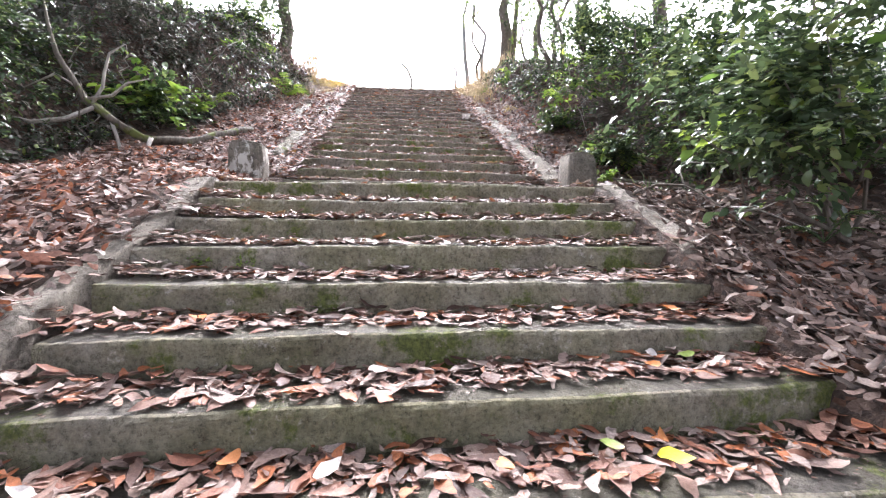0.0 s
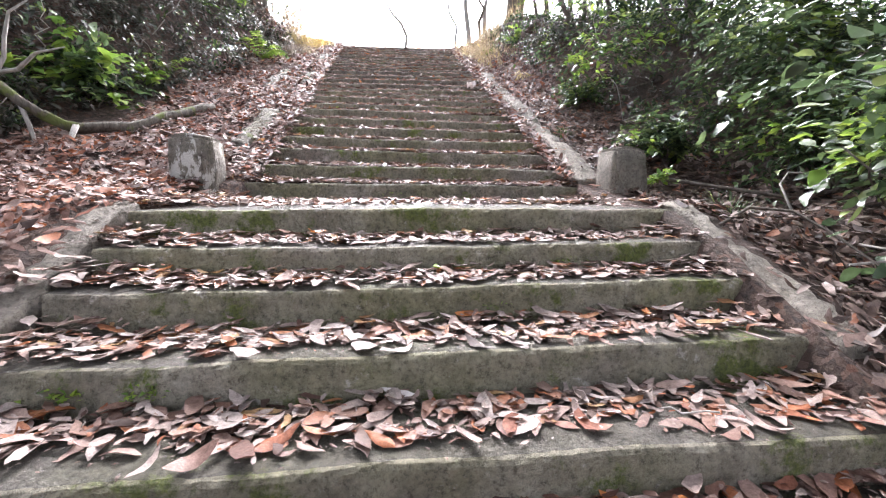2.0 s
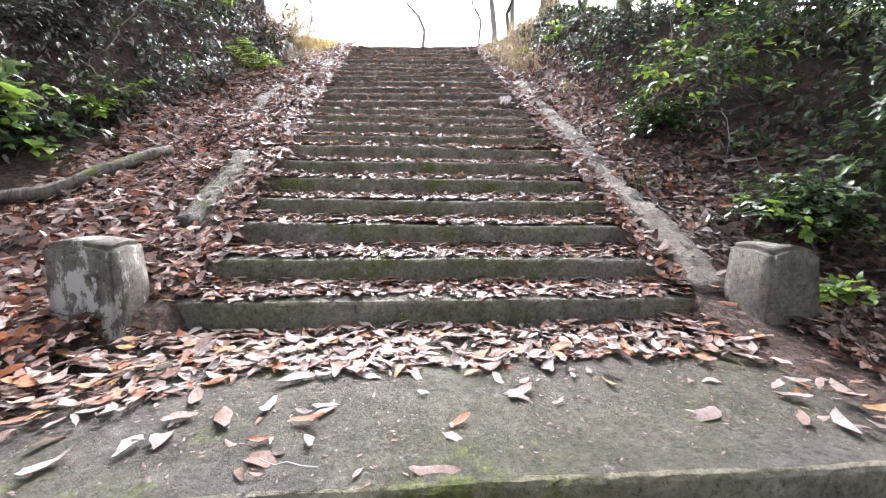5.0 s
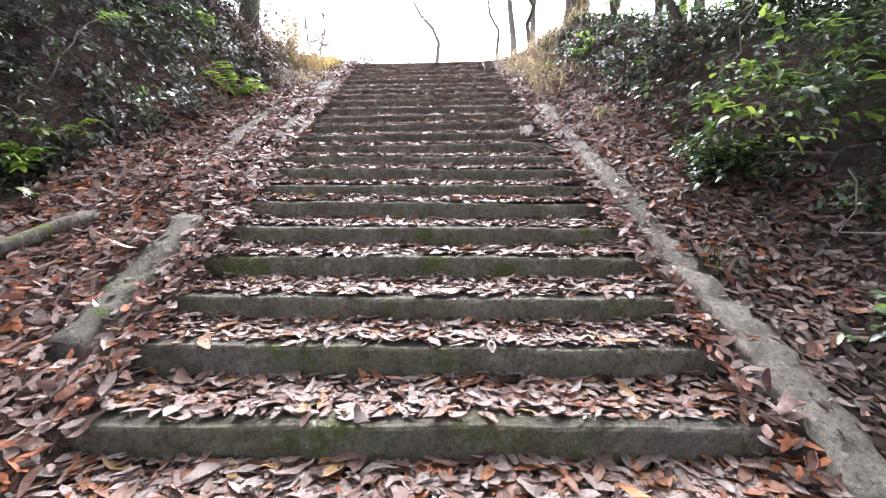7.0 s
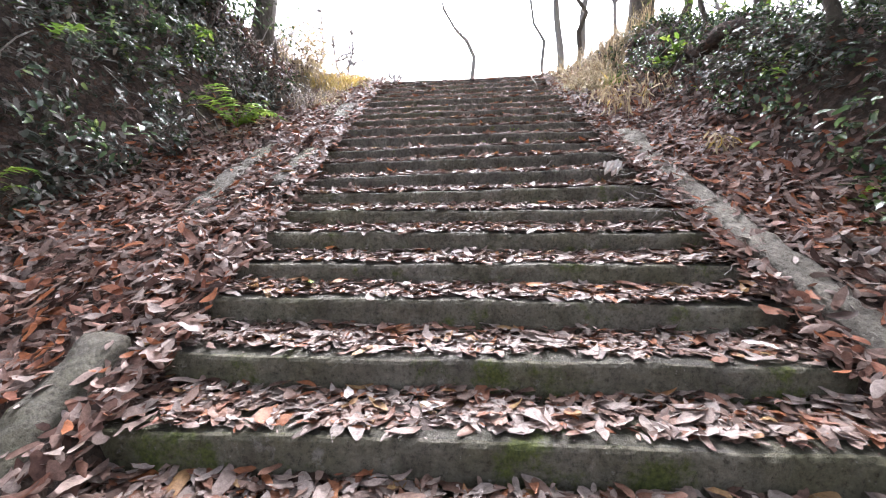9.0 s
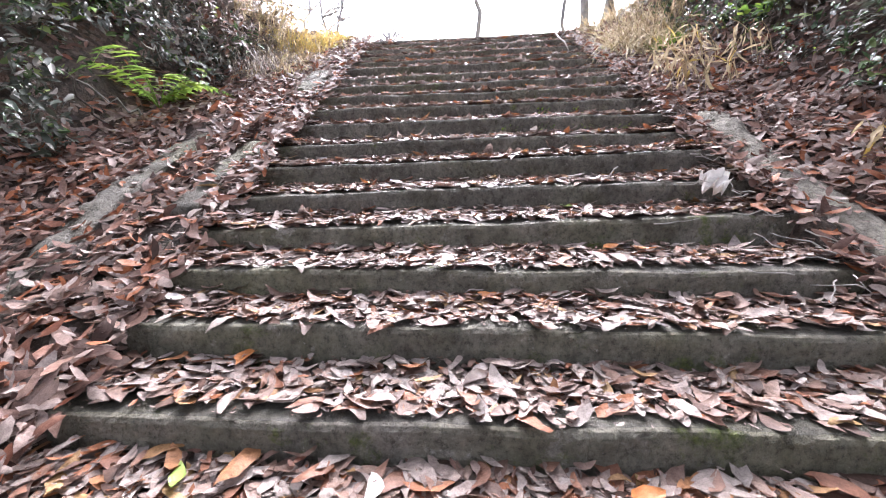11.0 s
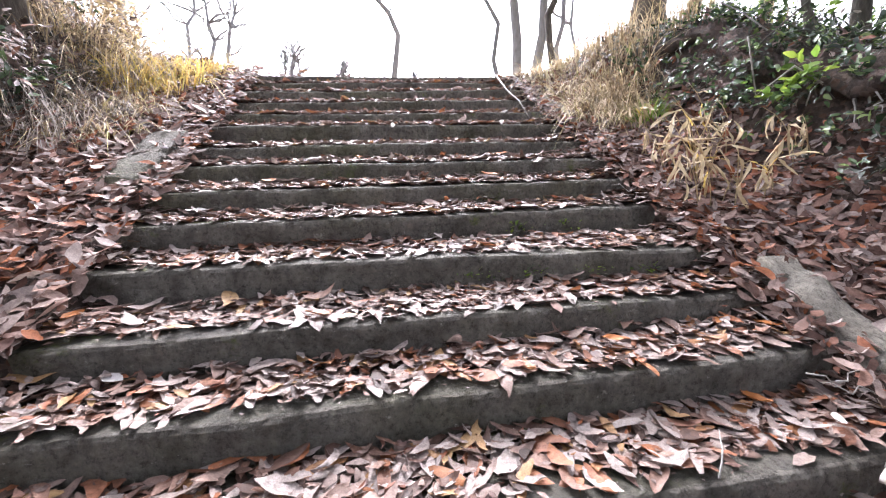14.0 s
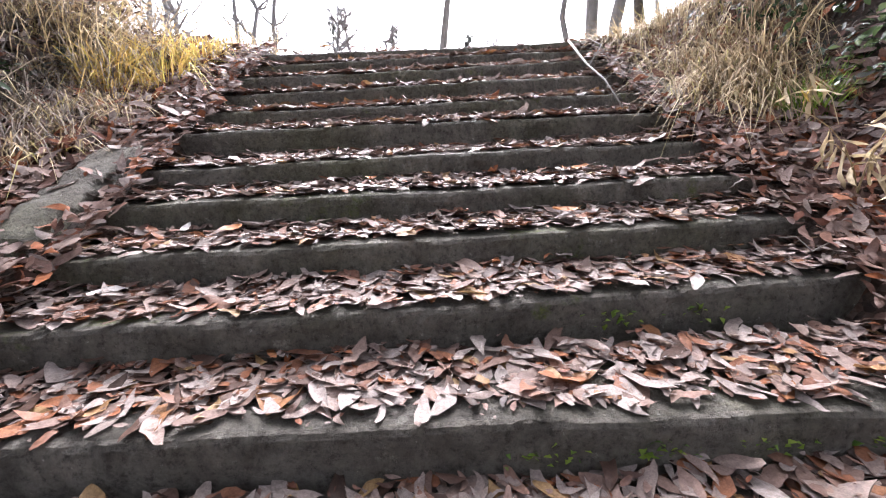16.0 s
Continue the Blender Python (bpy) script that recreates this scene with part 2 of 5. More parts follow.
def leaf_mesh(name, rng, place, along, up, length, width, curl, fold, material, fine=True):
    """Leaves at place (n,3), pointing along (n,3), upper side towards up (n,3)."""
    s, w = (S, W) if fine else (S5, W5)
    n = len(place)
    along = along / np.linalg.norm(along, axis=1, keepdims=True)
    side = np.cross(up, along)
    side /= np.linalg.norm(side, axis=1, keepdims=True) + 1e-9
    up = np.cross(along, side)
    h = curl[:, None] * ((s - 0.5) ** 2 * 4)[None] * length[:, None] + fold[:, None] * np.abs(w)[None] * width[:, None]
    bend = rng.normal(0, 0.10, n)[:, None] * np.sin(np.pi * s)[None] * length[:, None]
    v = (place[:, None] + along[:, None] * (s[None, :, None] - 0.3) * length[:, None, None]
         + side[:, None] * (w[None, :, None] * width[:, None, None] + bend[..., None]) + up[:, None] * h[..., None])
    v += rng.normal(0, 1, v.shape) * (length * (0.021 if fine else 0.03))[:, None, None]
    k = len(s)
    off = (np.arange(n) * k)[:, None, None]
    tri = ((L_TRI if fine else T5)[None] + off).reshape(-1, 3)
    quad = (L_QUAD[None] + off).reshape(-1, 4) if fine else NOQUAD
    return batch_mesh(name, v.reshape(-1, 3), tri, quad, material)


def blade_mesh(name, root, lean, length, width, droop, material):
    """Grass blades: four-station ribbons that bend over."""
    n = len(root)
    st = np.array([0, .35, .7, 1.0])
    ww = np.array([.8, 1.0, .7, .08])
    side = np.stack([-lean[:, 1], lean[:, 0], np.zeros(n)], 1)
    side /= np.linalg.norm(side, axis=1, keepdims=True) + 1e-9
    flat = lean.copy()
    flat[:, 2] = 0
    c = root[:, None] + np.array([0, 0, 1.0])[None, None] * (st[None, :, None] - droop[:, None, None] * st[None, :, None] ** 2.4) * length[:, None, None] + flat[:, None] * (st ** 1.7)[None, :, None] * length[:, None, None]
    half = side[:, None] * (ww[None, :, None] * width[:, None, None])
    v = np.stack([c - half, c + half], 2).reshape(-1, 3)
    q = np.array([[0, 1, 3, 2], [2, 3, 5, 4], [4, 5, 7, 6]])
    quad = (q[None] + (np.arange(n) * 8)[:, None, None]).reshape(-1, 4)
    return batch_mesh(name, v, np.zeros((0, 3), dtype=int), quad, material)


def tube_data(path, radii, sides=7, wobble=0.0, seed=0):
    rng = np.random.default_rng(seed)
    path = [Vector(p) for p in path]
    verts, faces = [], []
    for i, p in enumerate(path):
        d = (path[min(i + 1, len(path) - 1)] - path[max(i - 1, 0)]).normalized()
        a = d.cross(Vector((0.31, 0.9, 0.2)) if abs(d.y) < 0.9 else Vector((1, 0, 0.1))).normalized()
        b = d.cross(a)
        for k in range(sides):
            ang = 2 * math.pi * k / sides
            r = radii[i] * (1 + wobble * rng.normal())
            verts.append(p + a * (r * math.cos(ang)) + b * (r * math.sin(ang)))
    for i in range(len(path) - 1):
        for k in range(sides):
            k2 = (k + 1) % sides
            faces.append((i * sides + k, i * sides + k2, (i + 1) * sides + k2, (i + 1) * sides + k))
    faces.append(tuple(range(sides - 1, -1, -1)))
    faces.append(tuple(range((len(path) - 1) * sides, len(path) * sides)))
    return verts, faces


def tube(name, path, radii, material, parent=None, label="", sides=7, wobble=0.08, seed=0):
    v, f = tube_data(path, radii, sides, wobble, seed)
    return solid(name, v, f, material, parent, label, smooth=True)


def crooked(rng, a, b, n=7, amount=0.06):
    """A crooked line from a to b."""
    a, b = np.array(a, float), np.array(b, float)
    size = np.linalg.norm(b - a)
    pts = []
    for i in range(n):
        f = i / (n - 1)
        j = rng.normal(0, amount * size, 3) * math.sin(math.pi * f) * 0.6
        pts.append(tuple(a + (b - a) * f + j))
    return pts


def empty_thing(name, place, label, category, group="", kind=""):
    ob = new(name)
    ob.location = place
    ob.empty_display_size = 0.1
    return tagged(ob, label, category, group, kind)


# ---- the plan: the flight of steps and the slope ----
TH = radians(25)
# each step: along the slope, below the eye's line, its turn and its lean in degrees
LOW = [(-3.78, 1.143, 0, 0), (-3.38, 1.143, 0, 0), (-2.98, 1.143, 0, 0), (-2.57, 1.143, 0, 0), (-2.17, 1.143, 0, 0), (-1.76, 1.143, 0, 0), (-1.36, 1.143, 0, 0), (-0.95, 1.143, 0, 0), (-0.55, 1.143, 0, 0), (-0.14, 1.143, 0, 0), (0.26, 1.143, 0, 0), (0.66, 1.143, 0, 0), (1.069, 1.145, 1, 0.1), (1.455, 1.145, 0.3, 0), (1.865, 1.145, -0.5, -0.1), (2.291, 1.144, 0.3, 0), (2.704, 1.144, 0.1, 0), (3.044, 1.135, 0.3, -0), (3.472, 1.139, -0.2, 0.2)]
HIGH = [(4.736, 1.533, -1.6, 0.2), (5.139, 1.524, -2.2, 0.2), (5.589, 1.526, -2.7, 0.3), (5.972, 1.518, -2.5, 0.3), (6.413, 1.531, -2.2, -0), (6.807, 1.53, -2.3, -0.1), (7.223, 1.531, -2.2, -0.1), (7.564, 1.527, -1.9, -0.1), (7.949, 1.528, -1.4, -0.2), (8.293, 1.529, -0.5, -0.3), (8.684, 1.537, 1.7, -0.2), (9.056, 1.536, 1.8, 0.3), (9.448, 1.53, 1.8, 0.6), (9.81, 1.532, 1.6, 0.3), (10.198, 1.522, 0.2, 0.6), (10.624, 1.533, 3.3, -0.2), (10.982, 1.527, 3.5, 0), (11.34, 1.525, 2.7, 0.4), (11.712, 1.533, 4.7, -0.1), (12.15, 1.532, 4.6, 0), (12.496, 1.538, 5.4, -0.1), (12.875, 1.537, 6.8, 0), (13.24, 1.53, 7.4, 0), (13.57, 1.53, 7.7, 0), (13.87, 1.53, 8, 0)]


def nosing(al, h):
    return al * math.cos(TH) + h * math.sin(TH), EYE + al * math.sin(TH) - h * math.cos(TH)


STEPS = [(*nosing(a, h), (turn, lean), False) for a, h, turn, lean in LOW]
STEPS += [(*nosing(a, h), (turn, lean), True) for a, h, turn, lean in HIGH]
LAND = len(LOW) - 1
Y_LAND, Z_LAND = STEPS[LAND][0], STEPS[LAND][1]
Y_UP, Z_UP = STEPS[LAND + 1][0], STEPS[LAND + 1][1]
Y_TOP, Z_TOP = STEPS[-1][0], STEPS[-1][1]
SLOPE = math.tan(TH)
MID_X = 0.2


def line_z(y):
    """The height of the line through the nosings."""
    z = np.where(y < Y_LAND, Z_LAND + SLOPE * (y - Y_LAND), np.where(y < Y_UP, Z_LAND + (Z_UP - Z_LAND) * np.clip((y - Y_LAND - 0.5) / (Y_UP - Y_LAND - 0.5), 0, 1), np.minimum(Z_UP + SLOPE * (y - Y_UP), Z_TOP)))
    return np.maximum(z, -1.35)


def smooth01(v):
    v = np.clip(v, 0, 1)
    return v * v * (3 - 2 * v)


def wave(x, y, k, seed):
    return np.sin(x * k + seed * 1.7 + 1.3 * np.sin(y * k * 0.7 + seed)) * np.cos(y * k * 0.9 + seed * 2.3 + 1.1 * np.sin(x * k * 0.8))


def ground_z(x, y, bed=True):
    """The slope beside the steps, with its bank on both sides."""
    x, y = np.asarray(x, float), np.asarray(y, float)
    base = line_z(y)
    rough = 0.05 * wave(x, y, 2.1, 1) + 0.025 * wave(x, y, 6.3, 2)
    u = -1.55 - x
    foot = np.interp(y, [0, 4, 6, 8, 10, 12, 13.5, 16], [3.2, 2.6, 2.1, 1.35, 0.8, 0.75, 0.9, 2.5])
    rise = np.interp(y, [0, 6, 8, 11, 13, 15, 18], [0.9, 1.3, 1.7, 1.4, 0.7, 0.2, 0.0])
    left = 0.03 * np.clip(u, 0, 1) + rise * smooth01((u - foot) / 1.25) + 0.10 * np.clip(u - foot - 1.2, 0, 20)
    v = x - 2.05
    foot2 = np.interp(y, [0, 3, 5, 7, 8.5, 9.5, 11, 13, 15], [2.2, 1.9, 1.5, 1.0, 0.62, 0.45, 0.32, 0.15, 0.8])
    rise2 = np.interp(y, [0, 5, 7, 9, 11, 13, 15, 18], [0.9, 1.1, 1.15, 0.88, 0.62, 0.35, 0.12, 0.0])
    dip = -0.12 * np.exp(-((v - 0.7) / 0.5) ** 2) * smooth01((8 - y) / 3)
    right = dip + np.interp(y, [7, 9.5], [0.06, 0.30]) * np.clip(v, 0, 1) + rise2 * smooth01((v - foot2) / np.interp(y, [7, 9, 13, 15], [1.1, 0.7, 0.7, 1.1])) + np.interp(y, [6, 9], [0.08, 0.02]) * np.clip(v - foot2 - 1.2, 0, 20)
    left = left + smooth01((u - foot) / 0.6) * (0.20 * wave(x, y, 1.7, 4) + 0.10 * wave(x, y, 4.1, 6))
    right = right + smooth01((v - foot2 - 0.1) / 0.6) * (0.12 * wave(x, y, 1.9, 7) + 0.07 * wave(x, y, 4.3, 8))
    out = np.where(u > 0, left, np.where(v > 0, right, 0.0))
    edge = smooth01(np.maximum(u, v) / 0.25)
    inside = np.where((u < np.where(y > Y_UP - 0.2, -0.36, -0.05)) & (v < -0.36) & (y > -2.9), 1.0, 0.0) * bed
    z = base + out + rough * edge + 0.0
    z = z - 0.32 * inside * (y < Y_TOP - 0.05) - 0.06 * inside * (y >= Y_TOP - 0.05)
    # beyond the brow the hill falls away
    return z - 0.10 * np.clip(y - 19, 0, 60) * np.clip((y - 19) / 8, 0, 1)


def build_ground():
    xs = np.unique(np.concatenate([np.linspace(-400, -30, 14), np.linspace(-30, -8, 14), np.arange(-8, 8.01, 0.16), np.linspace(8, 30, 14), np.linspace(30, 400, 14)]))
    ys = np.unique(np.concatenate([np.linspace(-400, -20, 14), np.linspace(-20, -2, 14), np.arange(-2, 17.01, 0.16), np.linspace(17, 40, 16), np.linspace(40, 500, 16)]))
    gx, gy = np.meshgrid(xs, ys)
    gz = ground_z(gx, gy)
    gz = np.where(gz > 12, 12, np.where(gz < -6, -6, gz))
    nx, ny = len(xs), len(ys)
    i = np.arange((ny - 1) * nx).reshape(ny - 1, nx)[:, :-1].ravel()
    quad = np.stack([i, i + 1, i + nx + 1, i + nx], 1)
    me = batch_mesh("ground", np.stack([gx, gy, gz], -1).reshape(-1, 3), np.zeros((0, 3), dtype=int), quad, SOIL)
    tagged(new("ground", me), "dark leaf-mould slope rising in banks beside the steps", "ground", kind="structure")


build_ground()


# ---- steps ----
def step_pose(y, z, turn):
    """The upper steps have sunk a little to one side: each turns in the plane of the slope."""
    upright = Vector((0, -math.sin(TH), math.cos(TH)))
    return Matrix.Translation((MID_X, y, z)) @ Matrix.Rotation(radians(turn[0]), 4, upright) @ Matrix.Rotation(radians(-turn[1]), 4, Vector((0, math.cos(TH), math.sin(TH))))


def step_mesh(width_l, width_r, height, depth, seed, material):
    """One cast concrete step: worn, slightly wavy nosing, rough riser, tread."""
    rng = np.random.default_rng(seed)
    n = 120
    xs = np.linspace(width_l, width_r, n)
    prof = [(0.012, -height - 0.12), (0.004, -height * 0.55), (0.0, -0.045), (0.004, -0.018), (0.013, -0.005), (0.030, 0.0), (depth * 0.5, 0.004), (depth + 0.15, 0.004), (depth + 0.15, -height - 0.12)]
    ph = rng.uniform(0, 6, 6)
    verts = []
    for x in xs:
        wy = 0.006 * math.sin(x * 2.3 + ph[0]) + 0.004 * math.sin(x * 7.1 + ph[1])
        wz = 0.005 * math.sin(x * 1.9 + ph[2]) + 0.003 * math.sin(x * 9 + ph[3])
        chip = abs(rng.normal(0, 0.004)) + 0.010 * max(0.0, noise.noise(Vector((x * 5.0, seed * 3.1, 0.0)))) + 0.030 * max(0.0, noise.noise(Vector((x * 2.2, seed * 1.7, 5.0))) - 0.45)
        for k, (py, pz) in enumerate(prof):
            e = 1.0 if 2 <= k <= 5 else 0.5
            cy = chip if k in (2, 3, 4) else 0
            cz = -chip * 0.5 if k in (3, 4, 5) else 0
            verts.append((x, py + wy * e + cy + (rng.normal(0, 0.002) if k < 6 else 0), pz + (wz if 1 < k < 8 else 0) + cz))
    m = len(prof)
    faces = []
    for i in range(n - 1):
        for k in range(m):
            k2 = (k + 1) % m
            faces.append((i * m + k, (i + 1) * m + k, (i + 1) * m + k2, i * m + k2))
    faces.append(tuple(range(m)))
    faces.append(tuple(range((n - 1) * m + m - 1, (n - 1) * m - 1, -1)))
    me = bpy.data.meshes.new("step")
    me.from_pydata(verts, [], faces)
    me.materials.append(material)
    # tread faces: grit plus toned-down top light in one colour
    me.materials.append(GRIT_DIMMED)
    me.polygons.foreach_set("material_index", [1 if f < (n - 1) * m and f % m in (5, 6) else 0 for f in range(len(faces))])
    return me


stairs = empty_thing("stairs", (0, 0, 0), "long flight of worn mossy concrete steps strewn with leaves", "stairs", kind="structure")
rng = np.random.default_rng(44)
end_l = [(-1.52 if h else -1.67) + rng.uniform(-0.08, 0.08) for _, _, _, h in STEPS]
end_r = [(1.58 if h else 1.62) + rng.uniform(-0.06, 0.06) for _, _, _, h in STEPS]
for i, (sy, sz, yaw, high) in enumerate(STEPS):
    last = i == len(STEPS) - 1
    ny = STEPS[i + 1][0] if not last else sy + 1.1
    pz = STEPS[i - 1][1] if i else sz - 0.17
    # concrete darkens up the flights, carrying the backlit shade in its colour
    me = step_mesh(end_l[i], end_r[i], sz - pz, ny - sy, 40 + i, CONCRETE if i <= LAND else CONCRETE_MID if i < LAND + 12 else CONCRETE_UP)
    ob = new("step", me)
    ob.parent = stairs
    ob.matrix_basis = step_pose(sy, sz, yaw)


# ---- kerbs ----
def kerb(name, label, x0, width, y0, y1, lift, seed, x1=None):
    """A sloping mortar kerb, rough and uneven, along the end of the steps."""
    rng = np.random.default_rng(seed)
    x1 = x0 if x1 is None else x1
    n = max(6, int((y1 - y0) / 0.06))
    verts, faces = [], []
    m = 8
    for i in range(n):
        f = i / (n - 1)
        y = y0 + (y1 - y0) * f
        z = float(line_z(np.array(y))) + lift + 0.02 * math.sin(y * 3.1 + seed) + rng.normal(0, 0.006)
        w = width * (1 + 0.14 * math.sin(y * 2.7 + seed * 2) + rng.normal(0, 0.05))
        cx = x0 + (x1 - x0) * f + 0.015 * math.sin(y * 4.3 + seed)
        for px, pz in ((-0.52, -0.45), (-0.5, -0.03), (-0.46, -0.006), (-0.2, 0.004), (0.2, 0.002), (0.46, -0.008), (0.5, -0.035), (0.52, -0.45)):
            verts.append((cx + px * w + rng.normal(0, 0.010), y + rng.normal(0, 0.010), z + pz + rng.normal(0, 0.009)))
    for i in range(n - 1):
        for k in range(m):
            k2 = (k + 1) % m
            faces.append((i * m + k, i * m + k2, (i + 1) * m + k2, (i + 1) * m + k))
    faces.append(tuple(range(m - 1, -1, -1)))
    faces.append(tuple(range((n - 1) * m, n * m)))
    return tagged(solid(name, verts, faces, CONCRETE_UP if "broken" in label else KERB, None, label, smooth=True), category="kerb", group="kerbs of the steps", kind="structure")


kerb("kerb", "rough pale mortar kerb along the lower steps", 1.90, 0.16, 2.45, 3.78, 0.03, 1)
kerb("kerb", "mortar kerb buried under leaves beside the lower steps", 1.91, 0.16, -0.8, 2.44, -0.03, 9)
kerb("kerb", "smooth concrete kerb half buried in leaves", -1.54, 0.15, -0.8, 3.80, 0.005, 2)
kerb("kerb", "rough pale mortar kerb beside the upper steps", 1.91, 0.21, 4.95, 9.7, 0.055, 3)
kerb("kerb", "broken concrete kerb of the upper steps", -1.52, 0.19, 5.7, 6.9, 0.075, 4)
kerb("kerb", "broken concrete kerb under fallen leaves", -1.88, 0.17, 7.7, 9.95, 0.035, 5)
kerb("kerb", "broken concrete kerb at the end of the steps", -1.44, 0.17, 8.6, 9.55, 0.025, 6, -1.41)
kerb("kerb", "broken concrete kerb near the top", -1.39, 0.22, 10.55, 11.3, 0.07, 7)
kerb("kerb", "mortar kerb half sunk in leaves near the top", 1.88, 0.17, 11.7, 12.7, 0.02, 8, 1.84)


# ---- posts ----
def stone_post(place, size, height, turn, seed, label, pale):
    rng = np.random.default_rng(seed)
    bm = bmesh.new()
    bmesh.ops.create_cube(bm, size=1)
    bmesh.ops.scale(bm, vec=(size[0], size[1], height + 0.25), verts=bm.verts)
    bmesh.ops.translate(bm, vec=(0, 0, (height - 0.25) / 2), verts=bm.verts)
    bmesh.ops.bevel(bm, geom=[e for e in bm.edges], offset=0.025, segments=2, affect="EDGES")
    bmesh.ops.subdivide_edges(bm, edges=bm.edges[:], cuts=3, use_grid_fill=True)
    for v in bm.verts:
        f = 1 - 0.07 * v.co.z / height
        v.co.x, v.co.y = v.co.x * f, v.co.y * f
        n = noise.noise_vector(v.co * 6 + Vector((seed, 0, 0))) * 0.020 + noise.noise_vector(v.co * 21 + Vector((seed, 0, 0))) * 0.007
        v.co += n
        if v.co.z > height * 0.9:
            v.co.z += 0.03 * (1 - (abs(v.co.x) / size[0] * 2) ** 2) - 0.02 * v.co.x / size[0]
    me = bpy.data.meshes.new("stone_post")
    bm.to_mesh(me)
    bm.free()
    me.materials.append(WHITEWASH if pale else STONE)
    me.polygons.foreach_set("use_smooth", [True] * len(me.polygons))
    ob = new("stone_post", me)
    ob.matrix_basis = pose(*place, 0, 0, turn)
    return tagged(ob, label, "stone post", "posts on the landing")


stone_post((-1.60, 4.93, Z_LAND), (0.36, 0.30), 0.54, -4, 3, "weathered square stone post with flaking whitewash", True)
stone_post((2.09, 4.77, Z_LAND), (0.34, 0.32), 0.48, 4, 9, "weathered grey square stone post with chipped top", False)


# ---- fallen leaves ----
def flat_dirs(rng, n, tilt):
    a = rng.uniform(0, 2 * math.pi, n)
    along = np.stack([np.cos(a), np.sin(a), rng.normal(0, tilt, n)], 1)
    up = np.stack([rng.normal(0, tilt, n), rng.normal(0, tilt, n), np.ones(n)], 1)
    return along, up


def slope_normals(p):
    e = 0.15
    gx = (ground_z(p[:, 0] + e, p[:, 1], False) - ground_z(p[:, 0] - e, p[:, 1], False)) / (2 * e)
    gy = (ground_z(p[:, 0], p[:, 1] + e, False) - ground_z(p[:, 0], p[:, 1] - e, False)) / (2 * e)
    gx, gy = np.clip(gx, -1.2, 1.2), np.clip(gy, -0.2, 0.9)
    n = np.stack([-gx, -gy, np.ones(len(p))], 1)
    return n / np.linalg.norm(n, axis=1, keepdims=True)


def litter(name, label, pts, seed, material, lo=0.06, hi=0.19, tilt=0.13, sloping=False):
    rng = np.random.default_rng(seed)
    n = len(pts)
    along, up = flat_dirs(rng, n, tilt)
    if sloping:
        nrm = slope_normals(pts)
        up = nrm + rng.normal(0, tilt * 2.2, (n, 3))
        along = along - nrm * np.sum(along * nrm, 1, keepdims=True) + nrm * rng.normal(0.10, tilt * 1.9, n)[:, None]
    length = lo + (hi - lo) * rng.beta(1.6, 2.4, n)
    width = length * rng.uniform(0.125, 0.215, n)
    me = leaf_mesh(name, rng, pts, along, up, length, width, rng.normal(0.01, 0.09, n), rng.uniform(-0.25, 0.34, n), material)
    return tagged(new(name, me), label, "fallen leaves", kind="stuff")


def tread_leaves():
    rng = np.random.default_rng(5)
    allp = []
    for i, (sy, sz, yaw, high) in enumerate(STEPS):
        last = i == len(STEPS) - 1
        d = (STEPS[i + 1][0] if not last else sy + 1.0) - sy
        landing = i == LAND
        n = 1700 if landing else (1100 if i > LAND else 600)
        x = rng.uniform(-1.85, 1.72, n)
        # leaves gather against the riser behind and towards the ends
        f = rng.random(n) ** 0.75
        bare = 0.5 + 0.5 * np.sin(x * 2.3 + i * 2.1) * np.cos(x * 1.1 + i)
        edge = (0.16 if i > LAND else 0.30) * bare + 0.09
        if landing:
            edge = 0.50 + 0.12 * bare - 0.3 * np.clip((-x - 0.9) / 0.6, 0, 1)
        keep = (f > edge) | (rng.random(n) < 0.07) | ((np.abs(x) > 1.45) & (rng.random(n) < 0.6))
        x, f = x[keep], f[keep]
        y = 0.02 + f * (d - 0.03)
        heap = 0.05 * f ** 2 + 0.08 * np.clip((np.abs(x) - 1.25) / 0.5, 0, 1)
        z = 0.010 + heap * rng.random(len(x)) + 0.012 * rng.random(len(x))
        m = np.array(step_pose(sy, sz, yaw))
        allp.append(np.stack([x, y, z], 1) @ m[:3, :3].T + m[:3, 3])
    return np.concatenate(allp)


def off_kerb(rng, p):
    """Most of the kerb stays free of leaves."""
    on = ((np.abs(p[:, 0] - 1.91) < 0.14) & (p[:, 1] > 2.7) & (p[:, 1] < 9.7)) | ((np.abs(p[:, 0] + 1.58) < 0.11) & (p[:, 1] < 3.8) & (p[:, 1] > 1.0)) | ((np.abs(p[:, 0] + 1.40) < 0.12) & (np.abs(p[:, 1] - 10.95) < 0.35)) | ((np.abs(p[:, 0] + 1.52) < 0.14) & (np.abs(p[:, 1] - 6.3) < 0.65)) | ((np.abs(p[:, 0] - 1.87) < 0.11) & (np.abs(p[:, 1] - 12.2) < 0.5)) | ((np.abs(p[:, 0] + 1.42) < 0.10) & (np.abs(p[:, 1] - 9.0) < 0.6)) | ((np.abs(p[:, 0] + 1.88) < 0.10) & (np.abs(p[:, 1] - 9.1) < 0.8))
    return p[~on | (rng.random(len(p)) < np.where(p[:, 0] < 0, np.where((np.abs(p[:, 0]) > 1.75) | (p[:, 1] < 3.0), 0.42, 0.18), 0.16))]


on_steps = off_kerb(np.random.default_rng(20), tread_leaves())
litter("leaf_litter", "red-brown and pale fallen leaves on the lower steps", on_steps[on_steps[:, 1] < 2.35], 10, LITTER_RED)
